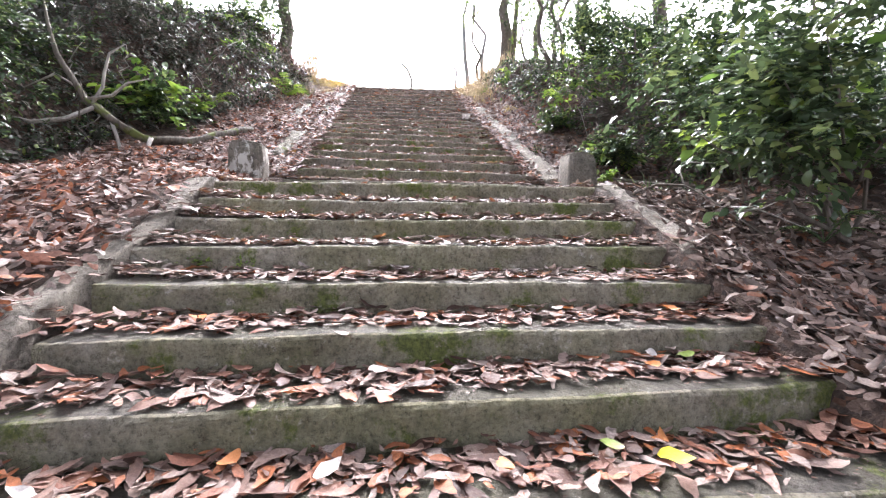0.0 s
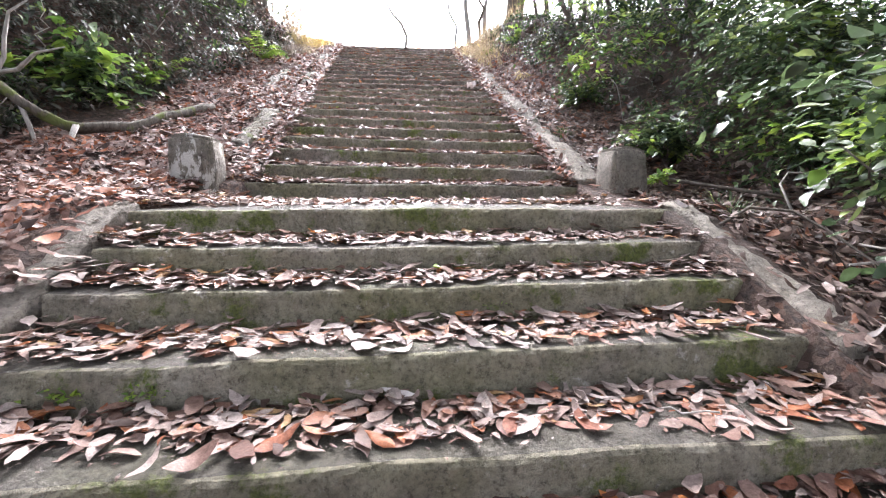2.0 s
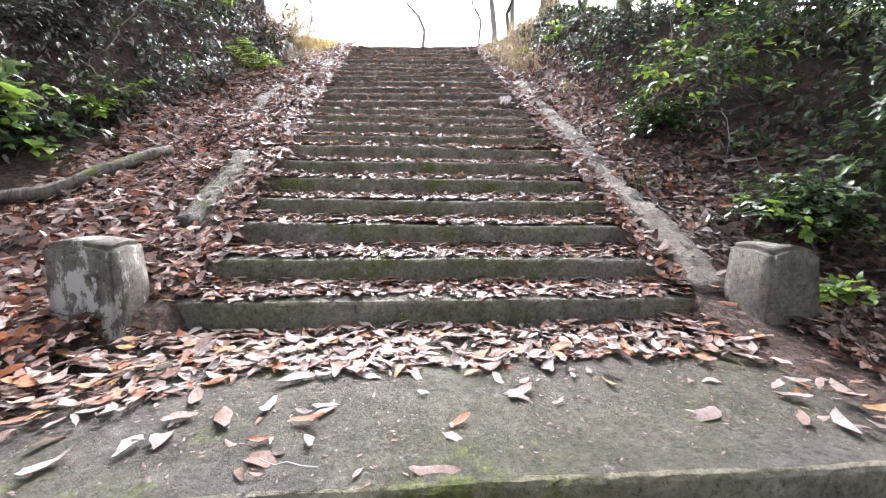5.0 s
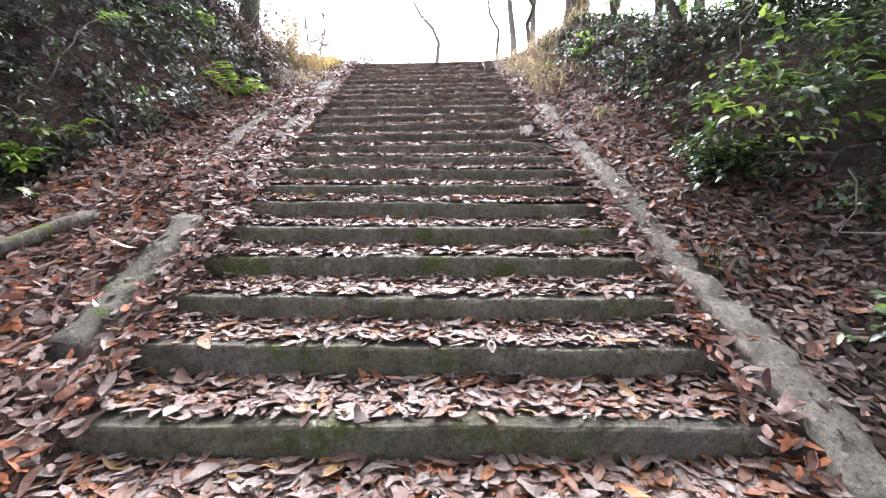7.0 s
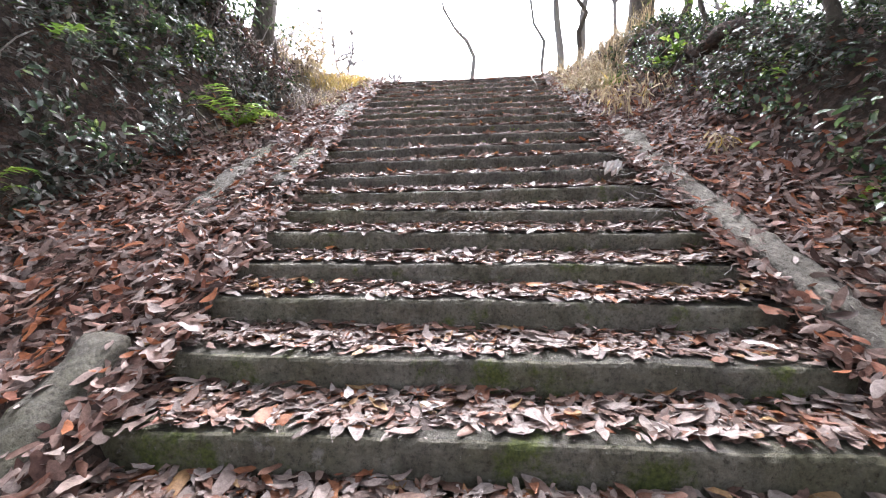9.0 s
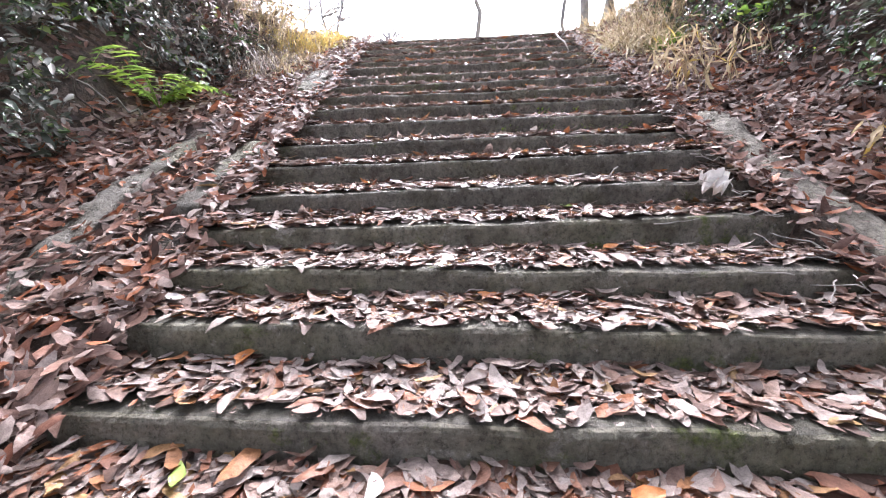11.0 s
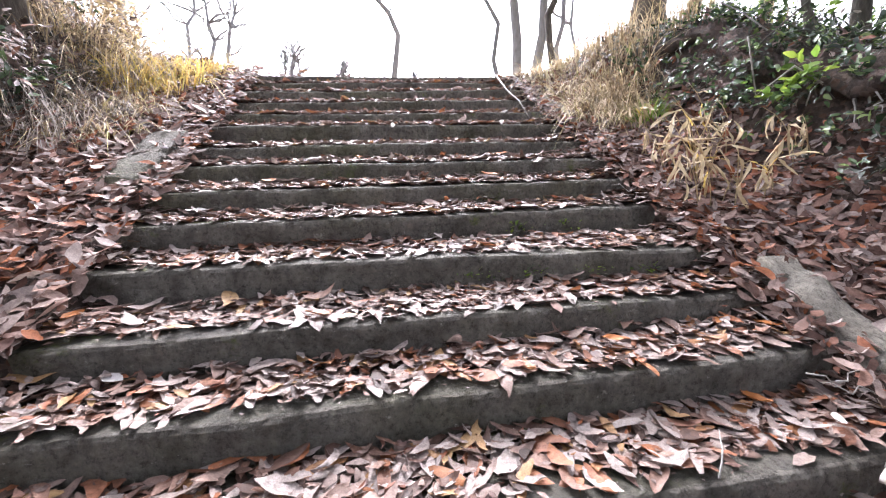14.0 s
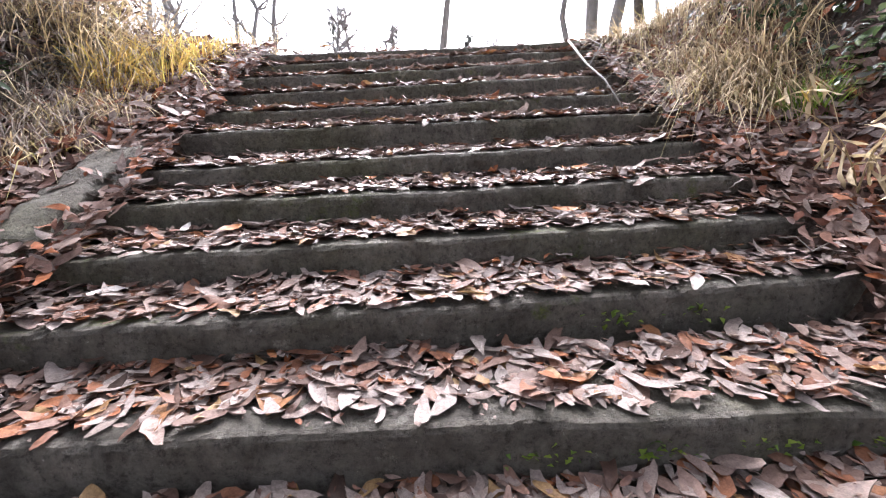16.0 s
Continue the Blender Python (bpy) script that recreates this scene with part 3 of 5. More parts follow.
litter("leaf_litter", "dry brown and pale pink fallen leaves on the steps", on_steps[on_steps[:, 1] >= 2.35], 11, LITTER)


def slope_points(rng, n, x0, x1, y0, y1, depth=0.05):
    x, y = rng.uniform(x0, x1, n), rng.uniform(y0, y1, n)
    return np.stack([x, y, ground_z(x, y, False) + 0.012 + depth * rng.random(n)], 1)


rng = np.random.default_rng(21)
left_pts = np.concatenate([slope_points(rng, 1500, -3.5, -1.5, -3, 0.2), slope_points(rng, 9500, -3.5, -1.5, 0.2, 6, 0.07), slope_points(rng, 9500, -3.0, -1.5, 6, 13.4, 0.07), slope_points(rng, 2600, -1.55, -1.15, 5.0, 13.2, 0.07)])
bank_x = -1.55 - np.interp(left_pts[:, 1], [0, 4, 6, 8, 10, 12, 13.5, 16], [3.2, 2.6, 2.1, 1.35, 0.8, 0.75, 0.9, 2.5])
left_pts = left_pts[(left_pts[:, 0] > bank_x - 0.25) | (rng.random(len(left_pts)) < 0.2)]
litter("leaf_litter", "red-brown fallen leaves on the slope beside the kerb", off_kerb(rng, left_pts), 12, LITTER_RED, 0.055, 0.16, sloping=True)
right_pts = np.concatenate([slope_points(rng, 1200, 1.95, 3.6, -3, 0.2), slope_points(rng, 6000, 1.95, 3.6, 0.2, 6.5), slope_points(rng, 9500, 1.9, 3.4, 6.5, 13.4, 0.08), slope_points(rng, 1800, 3.4, 5.0, 1, 7)])
foot_x = 2.05 + np.interp(right_pts[:, 1], [0, 3, 5, 7, 8.5, 9.5, 11, 13, 15], [2.2, 1.9, 1.5, 1.0, 0.62, 0.45, 0.32, 0.15, 0.8])
right_pts = right_pts[(right_pts[:, 0] < foot_x + np.where(right_pts[:, 1] > 8, 0.3, 0.45)) | (rng.random(len(right_pts)) < 0.12)]
right_pts = off_kerb(rng, right_pts)
litter("leaf_litter", "dull brown leaves toned darker on the slope under the shrubs", right_pts[right_pts[:, 1] < 7.5], 13, LITTER_DARK, 0.05, 0.15, sloping=True)
litter("leaf_litter", "red-brown and pale leaves drifted against the cut bank", right_pts[right_pts[:, 1] >= 7.5], 19, LITTER_RED, 0.05, 0.15, sloping=True)
# brown leaves, with the shrubs' shade put into their darker colour
low_right = np.concatenate([slope_points(rng, 3200, 1.85, 2.9, 0.5, 6, 0.06), slope_points(rng, 700, 1.7, 2.15, 0.3, 2.6, 0.09)])
litter("leaf_litter", "dull brown leaves toned darker for shade beside the lower kerb", off_kerb(rng, low_right), 17, LITTER_DARK, 0.055, 0.15, sloping=True)
right_top = np.concatenate([slope_points(rng, 3800, 1.75, 2.6, 6, 13, 0.07), slope_points(rng, 1700, 1.62, 1.9, 5, 13, 0.07)])
litter("leaf_litter", "pale and orange fallen leaves beside the kerb", off_kerb(rng, right_top), 14, LITTER_RED, 0.055, 0.15, sloping=True)
top_pts = slope_points(rng, 1500, -3, 3, 13.4, 16)
litter("leaf_litter", "dry leaves on the level ground above the steps", top_pts, 15, LITTER)
crumbs = tread_leaves()
crumbs = crumbs[np.random.default_rng(8).random(len(crumbs)) < 0.75] + np.random.default_rng(9).normal(0, 0.02, (int((np.random.default_rng(8).random(len(crumbs)) < 0.75).sum()), 3)) * np.array([6, 1.0, 0.1])
litter("leaf_fragments", "small broken leaf fragments and crumbs on the steps", crumbs, 16, LITTER_RED, 0.025, 0.075)


def tread_crumbs():
    """Grit and crumbled leaf spread all over the treads."""
    rng = np.random.default_rng(6)
    allp = []
    for i, (sy, sz, yaw, high) in enumerate(STEPS):
        d = (STEPS[i + 1][0] if i < len(STEPS) - 1 else sy + 1.0) - sy
        n = 2600 if i == LAND else 650
        f = rng.beta(1.6, 1.0, n)
        m = np.array(step_pose(sy, sz, yaw))
        p = np.stack([rng.uniform(-1.8, 1.75, n), 0.015 + f * (d - 0.025), np.full(n, 0.007)], 1)
        allp.append(p @ m[:3, :3].T + m[:3, 3])
    return np.concatenate(allp)


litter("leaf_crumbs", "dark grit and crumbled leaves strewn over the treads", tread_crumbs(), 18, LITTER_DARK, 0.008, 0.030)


# ---- shrubs and trees ----
def clump_points(rng, centre, radii, clumps, per, spread, low=-0.7):
    """Leafy sprays through an uneven crown: each a drooping twig with leaves on both sides of it."""
    d = rng.normal(size=(clumps * 3, 3))
    d /= np.linalg.norm(d, axis=1, keepdims=True)
    d = d[d[:, 2] > low][:clumps]
    r = rng.uniform(0.3, 1.0, len(d)) ** 0.6 * (0.78 + 0.28 * np.sin(d[:, 0] * 5 + d[:, 2] * 4 + centre[0]) + 0.2 * rng.normal(size=len(d)))
    c = np.array(centre) + d * r[:, None] * np.array(radii)
    way = d + rng.normal(0, 0.55, d.shape)
    way[:, 2] = way[:, 2] * 0.5 - 0.1
    way /= np.linalg.norm(way, axis=1, keepdims=True)
    s = rng.uniform(-1, 1, (len(c), per))
    p = c[:, None] + way[:, None] * (s * spread * 1.7)[..., None] + rng.normal(0, 1, (len(c), per, 3)) * spread * np.array([0.35, 0.35, 0.22])
    p[..., 2] -= 0.5 * spread * np.clip(s, 0, 1) ** 2
    side = np.stack([-way[:, 1], way[:, 0], np.zeros(len(c))], 1)
    sign = np.where(rng.random((len(c), per)) < 0.5, -1.0, 1.0)
    along = way[:, None] * 0.8 + side[:, None] * sign[..., None] * 0.9
    return c, p.reshape(-1, 3), along.reshape(-1, 3)


def foliage(name, rng, pts, outward, material, lo, hi, ratio, parent, label="", fine=False):
    n = len(pts)
    along = outward + rng.normal(0, 0.28, (n, 3))
    along[:, 2] -= 0.25
    up = np.stack([rng.normal(0, .35, n), rng.normal(0, .35, n), np.ones(n)], 1)
    length = rng.uniform(lo, hi, n)
    me = leaf_mesh(name, rng, pts, along, up, length, length * ratio, rng.normal(-0.06, 0.08, n), rng.uniform(0, 0.35, n), material, fine)
    ob = new(name, me)
    ob.parent = parent
    return tagged(ob, label)


def shrub(name, label, category, base, centre, radii, clumps, per, spread, lo, hi, ratio, material, seed, stems=5, stem_r=0.03, group="", bark=None, low=-0.7, bright=0.0, fine=False):
    rng = np.random.default_rng(seed)
    gz = float(ground_z(base[0], base[1])) - 0.05
    thing = empty_thing(name, (base[0], base[1], gz), label, category, group)
    off = np.array([base[0], base[1], gz])
    c, p, out = clump_points(rng, np.array(centre) - off, radii, clumps, per, spread, low)
    for k in range(stems):
        tip = c[int(rng.integers(len(c)))]
        path = crooked(rng, (rng.normal(0, .08), rng.normal(0, .08), 0), tip, 8, 0.10)
        tube("stem", path, [stem_r * (1 - 0.8 * q / 7) for q in range(8)], bark or BARK, thing, "", 6, 0.1, seed + k)
    cut = int(len(p) * (1 - bright))
    foliage("foliage", rng, p[:cut], out[:cut], material, lo, hi, ratio, thing, "", fine)
    if bright:
        foliage("young_foliage", rng, p[cut:], out[cut:], LEAF_BRIGHT, lo * 1.1, hi * 1.2, ratio * 1.1, thing, "bright yellow-green young leaves", fine)
    return thing


def tree(name, label, base, height, lean, radius, limbs, material, seed, crown=None, group="trees", bark=None):
    """A trunk with limbs and a crown of small leaf clumps (crown: centre, radii, clumps, per, spread, lo, hi, ratio)."""
    rng = np.random.default_rng(seed)
    gz = float(ground_z(base[0], base[1])) - 0.1
    thing = empty_thing(name, (base[0], base[1], gz), label, "tree", group)
    top = np.array([lean[0], lean[1], height])
    path = crooked(rng, (0, 0, 0), top, 10, 0.035)
    tube("trunk", path, [radius * (1.25 if q == 0 else 1 - 0.75 * q / 9) for q in range(10)], bark or BARK, thing, "", 9, 0.06, seed)
    tips = []
    for k in range(limbs):
        i = int(rng.integers(4, 9))
        a = rng.uniform(0, 2 * math.pi)
        reach = height * rng.uniform(0.16, 0.34)
        s = np.array(path[i])
        e = s + np.array([math.cos(a) * reach, math.sin(a) * reach, reach * rng.uniform(0.4, 1.1)])
        lp = crooked(rng, s, e, 7, 0.09)
        tube("limb", lp, [radius * 0.35 * (1 - 0.85 * q / 6) for q in range(7)], bark or BARK, thing, "", 6, 0.08, seed + k)
        for _ in range(2):
            j = int(rng.integers(2, 6))
            e2 = np.array(lp[j]) + rng.normal(0, 1, 3) * reach * 0.35 + np.array([0, 0, reach * 0.25])
            tube("twig", crooked(rng, lp[j], e2, 5, 0.1), [radius * 0.14 * (1 - 0.8 * q / 4) for q in range(5)], bark or BARK, thing, "", 5, 0.05, seed)
    if crown:
        cc, radii, clumps, per, spread, lo, hi, ratio = crown
        off = np.array([base[0], base[1], gz])
        c, p, out = clump_points(rng, np.array(cc) - off, radii, clumps, per, spread, -0.9)
        foliage("crown", rng, p, out, material, lo, hi, ratio, thing)
    return thing


SH = "evergreen shrubs beside the steps"
# shrubs to the right of the lower flight
shrub("shrub", "large glossy dark green evergreen shrub overhanging dry leaves", "shrub", (4.3, 5.0), (4.0, 4.9, 3.25), (1.15, 1.2, 1.25), 210, 28, 0.16, 0.07, 0.13, 0.20, LEAF_DARK, 101, 9, 0.035, SH, bright=0.07)
shrub("shrub", "dark green evergreen shrub on the bank above a dark hollow", "shrub", (4.3, 6.6), (4.2, 6.4, 4.3), (0.95, 1.1, 0.85), 120, 26, 0.15, 0.06, 0.12, 0.20, LEAF_DARK, 102, 8, 0.03, SH, bright=0.08)
shrub("shrub", "leafy shrub with bright yellow-green sprays over the kerb", "shrub", (3.7, 6.8), (2.9, 6.9, 3.85), (0.85, 0.95, 0.62), 52, 12, 0.15, 0.065, 0.12, 0.19, LEAF_DARK, 103, 8, 0.016, SH, bright=0.35, fine=True)
shrub("shrub", "tall evergreen shrub with sky showing through it", "shrub", (6.6, 6.2), (6.4, 6.0, 4.6), (1.7, 2.6, 2.3), 80, 22, 0.22, 0.08, 0.15, 0.2, LEAF_DARK, 104, 8, 0.05, SH)
shrub("shrub", "low glossy shrub at the foot of the bank", "shrub", (3.1, 7.6), (2.95, 7.5, 3.35), (0.45, 0.6, 0.26), 70, 16, 0.10, 0.05, 0.10, 0.22, LEAF_DARK, 105, 6, 0.010, SH, bright=0.10, fine=True)
shrub("shrub", "broad-leaved glossy shrub reaching in over the leafy slope", "shrub", (3.1, 2.7), (2.72, 2.75, 2.3), (0.76, 0.66, 0.95), 190, 15, 0.15, 0.065, 0.13, 0.23, LEAF_DARK, 106, 7, 0.018, SH, bright=0.06, fine=True, low=-0.95)
shrub("shrub", "low dense glossy shrub behind the stone post", "shrub", (2.95, 5.4), (2.82, 5.35, 2.42), (0.46, 0.42, 0.30), 75, 16, 0.10, 0.06, 0.11, 0.22, LEAF_DARK, 108, 6, 0.010, SH, bright=0.08, fine=True)
shrub("shrub", "low dense evergreen shrub over shaded leaves", "shrub", (3.7, 4.3), (3.6, 4.3, 2.35), (0.7, 0.75, 0.55), 120, 20, 0.12, 0.05, 0.11, 0.22, LEAF_DARK, 109, 6, 0.012, SH, bright=0.08)
shrub("shrub", "dense evergreen shrub hanging to the ground", "shrub", (4.6, 3.2), (4.3, 3.2, 2.5), (0.9, 0.9, 1.0), 120, 22, 0.15, 0.06, 0.12, 0.21, LEAF_DARK, 110, 7, 0.02, SH, bright=0.06)
# shrubs on the left bank
shrub("shrub", "dark evergreen shrub on the bank", "shrub", (-5.0, 5.5), (-5.0, 5.6, 3.5), (1.4, 2.0, 1.5), 260, 30, 0.17, 0.06, 0.12, 0.2, LEAF_DARK, 111, 8, 0.03, SH)
shrub("shrub", "dull brown-green thicket covering the bank", "shrub", (-4.2, 8.0), (-4.1, 8.0, 4.4), (1.0, 1.5, 0.9), 190, 30, 0.16, 0.05, 0.11, 0.18, LEAF_BROWN, 112, 10, 0.015, SH)
shrub("shrub", "dense dark thicket with a few light sprays", "shrub", (-3.6, 10.0), (-3.45, 10.1, 5.2), (0.9, 1.3, 0.95), 220, 30, 0.14, 0.05, 0.11, 0.19, LEAF_DARK, 113, 8, 0.015, SH, bright=0.12)
shrub("shrub", "low leafy shrub with glossy leaves by the log", "shrub", (-3.6, 6.6), (-3.6, 6.6, 3.2), (0.75, 0.6, 0.5), 75, 14, 0.12, 0.08, 0.15, 0.24, LEAF_DARK, 114, 6, 0.010, SH, bright=0.2, fine=True)
shrub("shrub", "small bright fern-like sapling by the thicket", "shrub", (-3.2, 7.5), (-3.2, 7.45, 3.45), (0.22, 0.2, 0.18), 12, 10, 0.06, 0.08, 0.14, 0.2, LEAF_BRIGHT, 116, 3, 0.008, SH, fine=True)
shrub("shrub", "brownish shrub beside dry reeds", "shrub", (-3.2, 11.7), (-3.1, 11.6, 5.7), (0.65, 0.9, 0.6), 110, 24, 0.13, 0.04, 0.09, 0.2, LEAF_BROWN, 115, 7, 0.012, SH, bright=0.12)
shrub("shrub", "pale airy shrub with withered leaves at the brow", "shrub", (-2.6, 12.8), (-2.5, 12.8, 6.3), (0.5, 0.6, 0.85), 90, 14, 0.13, 0.04, 0.09, 0.2, STRAW, 118, 9, 0.010, SH, bark=BARK_PALE)
shrub("shrub", "loose evergreen shrub above the thicket", "shrub", (-3.8, 11.2), (-3.75, 11.2, 6.5), (0.95, 0.9, 0.85), 170, 22, 0.14, 0.05, 0.10, 0.2, LEAF_DARK, 119, 7, 0.012, SH, bright=0.2)
# undergrowth on the right bank
shrub("shrub", "dark evergreen shrub overhanging the shaded bank", "shrub", (4.3, 9.2), (4.0, 8.2, 5.35), (0.95, 0.95, 0.62), 180, 24, 0.14, 0.06, 0.12, 0.2, LEAF_DARK, 125, 7, 0.025, SH, bright=0.06)
shrub("shrub", "light airy yellow-green shrub on top of the bank", "shrub", (4.2, 11.0), (4.1, 11.0, 6.25), (1.2, 1.0, 0.55), 70, 12, 0.16, 0.06, 0.11, 0.2, LEAF_DARK, 127, 7, 0.014, SH, bright=0.5)
shrub("shrub", "dark evergreen shrub behind the trunks on the bank", "shrub", (5.6, 9.6), (5.5, 9.5, 6.0), (1.0, 1.2, 1.0), 150, 22, 0.16, 0.06, 0.12, 0.2, LEAF_DARK, 128, 7, 0.02, SH)
shrub("undergrowth_bush", "low dark undergrowth on the bank", "undergrowth", (3.3, 9.3), (3.2, 9.3, 4.8), (0.8, 1.2, 0.4), 130, 24, 0.12, 0.04, 0.09, 0.2, LEAF_BROWN, 121, 6, 0.010, SH, bright=0.08)
shrub("undergrowth_bush", "leafy sprig with bright green leaves on the bank", "undergrowth", (2.85, 10.5), (2.72, 10.4, 5.28), (0.22, 0.18, 0.10), 9, 8, 0.08, 0.06, 0.11, 0.24, LEAF_BRIGHT, 123, 4, 0.006, SH, fine=True)
shrub("undergrowth_bush", "tuft of small green leaves beside the post", "undergrowth", (2.45, 4.75), (2.42, 4.72, 2.02), (0.16, 0.14, 0.10), 10, 8, 0.05, 0.05, 0.09, 0.26, LEAF_BRIGHT, 124, 3, 0.005, SH, fine=True)


def left_foot(y):
    return -1.55 - np.interp(y, [0, 4, 6, 8, 10, 12, 13.5, 16], [3.2, 2.6, 2.1, 1.35, 0.8, 0.75, 0.9, 2.5])


def right_foot(y):
    return 2.05 + np.interp(y, [0, 3, 5, 7, 8.5, 9.5, 11, 13, 15], [2.2, 1.9, 1.5, 1.0, 0.62, 0.45, 0.32, 0.15, 0.8])


def thicket(name, label, sprays, per, x0, x1, y0, y1, depth, material, lo, hi, ratio, spread, seed, keep):
    """Leafy sprays standing out of a bank, thick in places and thin in others."""
    rng = np.random.default_rng(seed)
    x, y = rng.uniform(x0, x1, sprays), rng.uniform(y0, y1, sprays)
    k = keep(x, y)
    x, y = x[k], y[k]
    base = np.stack([x, y, ground_z(x, y)], 1)
    nrm = slope_normals(base)
    thick = np.clip(0.45 + 0.75 * wave(x, y, 1.6, seed), 0.08, 1.1)
    c = base + nrm * (0.04 + depth * thick * rng.random(len(x)))[:, None]
    way = nrm * 0.7 + rng.normal(0, 0.6, c.shape) + np.array([0, -0.15, -0.25])
    way /= np.linalg.norm(way, axis=1, keepdims=True)
    s = rng.uniform(-1, 1, (len(c), per))
    p = c[:, None] + way[:, None] * (s * spread)[..., None] + rng.normal(0, 0.25 * spread, (len(c), per, 3))
    side = np.cross(way, nrm)
    sign = np.where(rng.random((len(c), per)) < 0.5, -1.0, 1.0)
    along = (way[:, None] * 0.8 + side[:, None] * sign[..., None] + np.array([0, 0, -0.3])).reshape(-1, 3)
    p = p.reshape(-1, 3)
    n = len(p)
    up = np.repeat(nrm, per, 0) * 0.5 + np.array([0, 0, 0.6]) + rng.normal(0, 0.35, (n, 3))
    length = rng.uniform(lo, hi, n)
    me = leaf_mesh(name, rng, p, along + rng.normal(0, 0.3, (n, 3)), up, length, length * ratio, rng.normal(-0.06, 0.1, n), rng.uniform(0, 0.4, n), material, True)
    return tagged(new(name, me), label, "undergrowth", kind="stuff")


def on_left(x, y):
    return (x < left_foot(y) - 0.05) & (np.hypot(x + 2.45, y - 9.8) > 0.5)


def on_right(x, y):
    return x > right_foot(y) + 0.15


thicket("bank_undergrowth", "grey-brown withered leaves and creepers clothing the bank", 4300, 10, -6.2, -2.2, 3.0, 12.6, 0.38, LEAF_BROWN, 0.05, 0.12, 0.17, 0.12, 301, on_left)
thicket("bank_undergrowth", "dark green creepers over the bank", 800, 11, -6.2, -2.2, 3.0, 12.2, 0.55, LEAF_DARK, 0.05, 0.11, 0.21, 0.14, 302, on_left)
thicket("bank_undergrowth", "dull dark undergrowth clothing the bank under trees", 1050, 10, 2.1, 6.0, 2.5, 9.4, 0.24, LEAF_BROWN, 0.035, 0.085, 0.17, 0.10, 303, on_right)
thicket("bank_undergrowth", "dark green low plants on the bank", 1000, 11, 2.2, 6.0, 2.5, 9.6, 0.36, LEAF_DARK, 0.045, 0.10, 0.21, 0.12, 304, on_right)
thicket("bank_undergrowth", "small dark plants and moss on the earth bank", 300, 10, 2.2, 4.2, 9.3, 12.0, 0.16, LEAF_DARK, 0.03, 0.07, 0.24, 0.08, 305, on_right)


thicket("bank_undergrowth", "withered brown creepers on the earth bank", 320, 10, 2.1, 4.6, 9.4, 13.0, 0.2, LEAF_BROWN, 0.035, 0.085, 0.17, 0.10, 306, on_right)
thicket("bank_undergrowth", "dry withered leaves caught in dead stems on the bank", 620, 9, -3.7, -2.1, 10.9, 13.6, 0.4, LITTER_DARK, 0.05, 0.12, 0.16, 0.12, 307, on_left)
def bank_lip():
    """The overhanging turf edge of the cut earth bank, lumpy and torn, with roots hanging from it."""
    rng = np.random.default_rng(58)
    ys = np.linspace(9.4, 12.1, 34)
    xs = right_foot(ys) + 0.50 + 0.07 * np.sin(ys * 2.9) + 0.05 * np.sin(ys * 7.3)
    zs = ground_z(xs + 0.1, ys) - 0.085
    r = 0.09 + 0.02 * np.sin(ys * 4.1) + rng.normal(0, 0.012, len(ys))
    r[:4] *= np.linspace(0.2, 0.9, 4)
    r[-4:] *= np.linspace(0.9, 0.2, 4)
    ob = tube("earth_bank_lip", list(zip(xs, ys, zs)), list(r), SOIL, None, "dark overhanging turf edge of the cut earth bank", 12, 0.16, 58)
    tagged(ob, category="earth bank", kind="structure")
    for k in range(26):
        i = int(rng.integers(2, 32))
        top = np.array([xs[i] - r[i] * 0.6, ys[i], zs[i] - 0.03])
        end = top + np.array([rng.normal(-0.06, 0.05), rng.normal(0, 0.08), -rng.uniform(0.12, 0.42)])
        root = tube("root", crooked(rng, top, end, 6, 0.10), [0.006 * (1 - 0.12 * q) for q in range(6)], BARK if k % 2 else BARK_PALE, None, "thin root hanging from the cut earth bank", 5, 0.1, k)
        tagged(root, category="root", group="roots hanging from the bank")


bank_lip()
thicket("bank_undergrowth", "small ferny plants hanging over the turf edge", 260, 9, 2.5, 3.6, 9.0, 12.4, 0.24, LEAF_DARK, 0.04, 0.09, 0.2, 0.09, 308, lambda x, y: np.abs(x - right_foot(y) - 0.55) < 0.28)
# dead vines and stems tangled over the banks
rng = np.random.default_rng(55)
for k in range(70):
    y = rng.uniform(4.5, 12.3)
    left_side = k % 7 < 5
    x = float(left_foot(np.array(y))) - rng.uniform(0.1, 1.6) if left_side else float(right_foot(np.array(y))) + rng.uniform(0.1, 1.3)
    z = float(ground_z(x, y)) + rng.uniform(0.05, 0.3)
    ln = rng.uniform(0.4, 1.2)
    e = np.array([x + rng.normal(0.25 if left_side else -0.2, 0.25), y + rng.normal(0, 0.45), z + rng.uniform(-0.5, 0.5)])
    ob = tube("vine", crooked(rng, (x, y, z - 0.3), e, 8, 0.12), [0.009 * (1 - 0.08 * q) for q in range(8)], BARK_PALE if k % 3 else BARK, None, "thin dead vine tangled over the bank", 5, 0.1, k)
    tagged(ob, category="vine", group="dead vines on the banks")


# ---- trees ----
tree("tree", "tall evergreen tree with a dark crown", (-5.5, 7.5), 7.5, (0.3, 0.4), 0.16, 7, LEAF_DARK, 201, ((-5.0, 7.8, 7.8), (2.4, 3.0, 2.4), 130, 26, 0.24, 0.07, 0.14, 0.2))
tree("tree", "ivy-clad evergreen tree with a dark trunk", (-3.05, 12.3), 5.0, (0.15, 0.1), 0.20, 6, LEAF_DARK, 202, ((-3.45, 11.9, 7.5), (0.95, 1.3, 1.7), 300, 26, 0.17, 0.05, 0.11, 0.2))
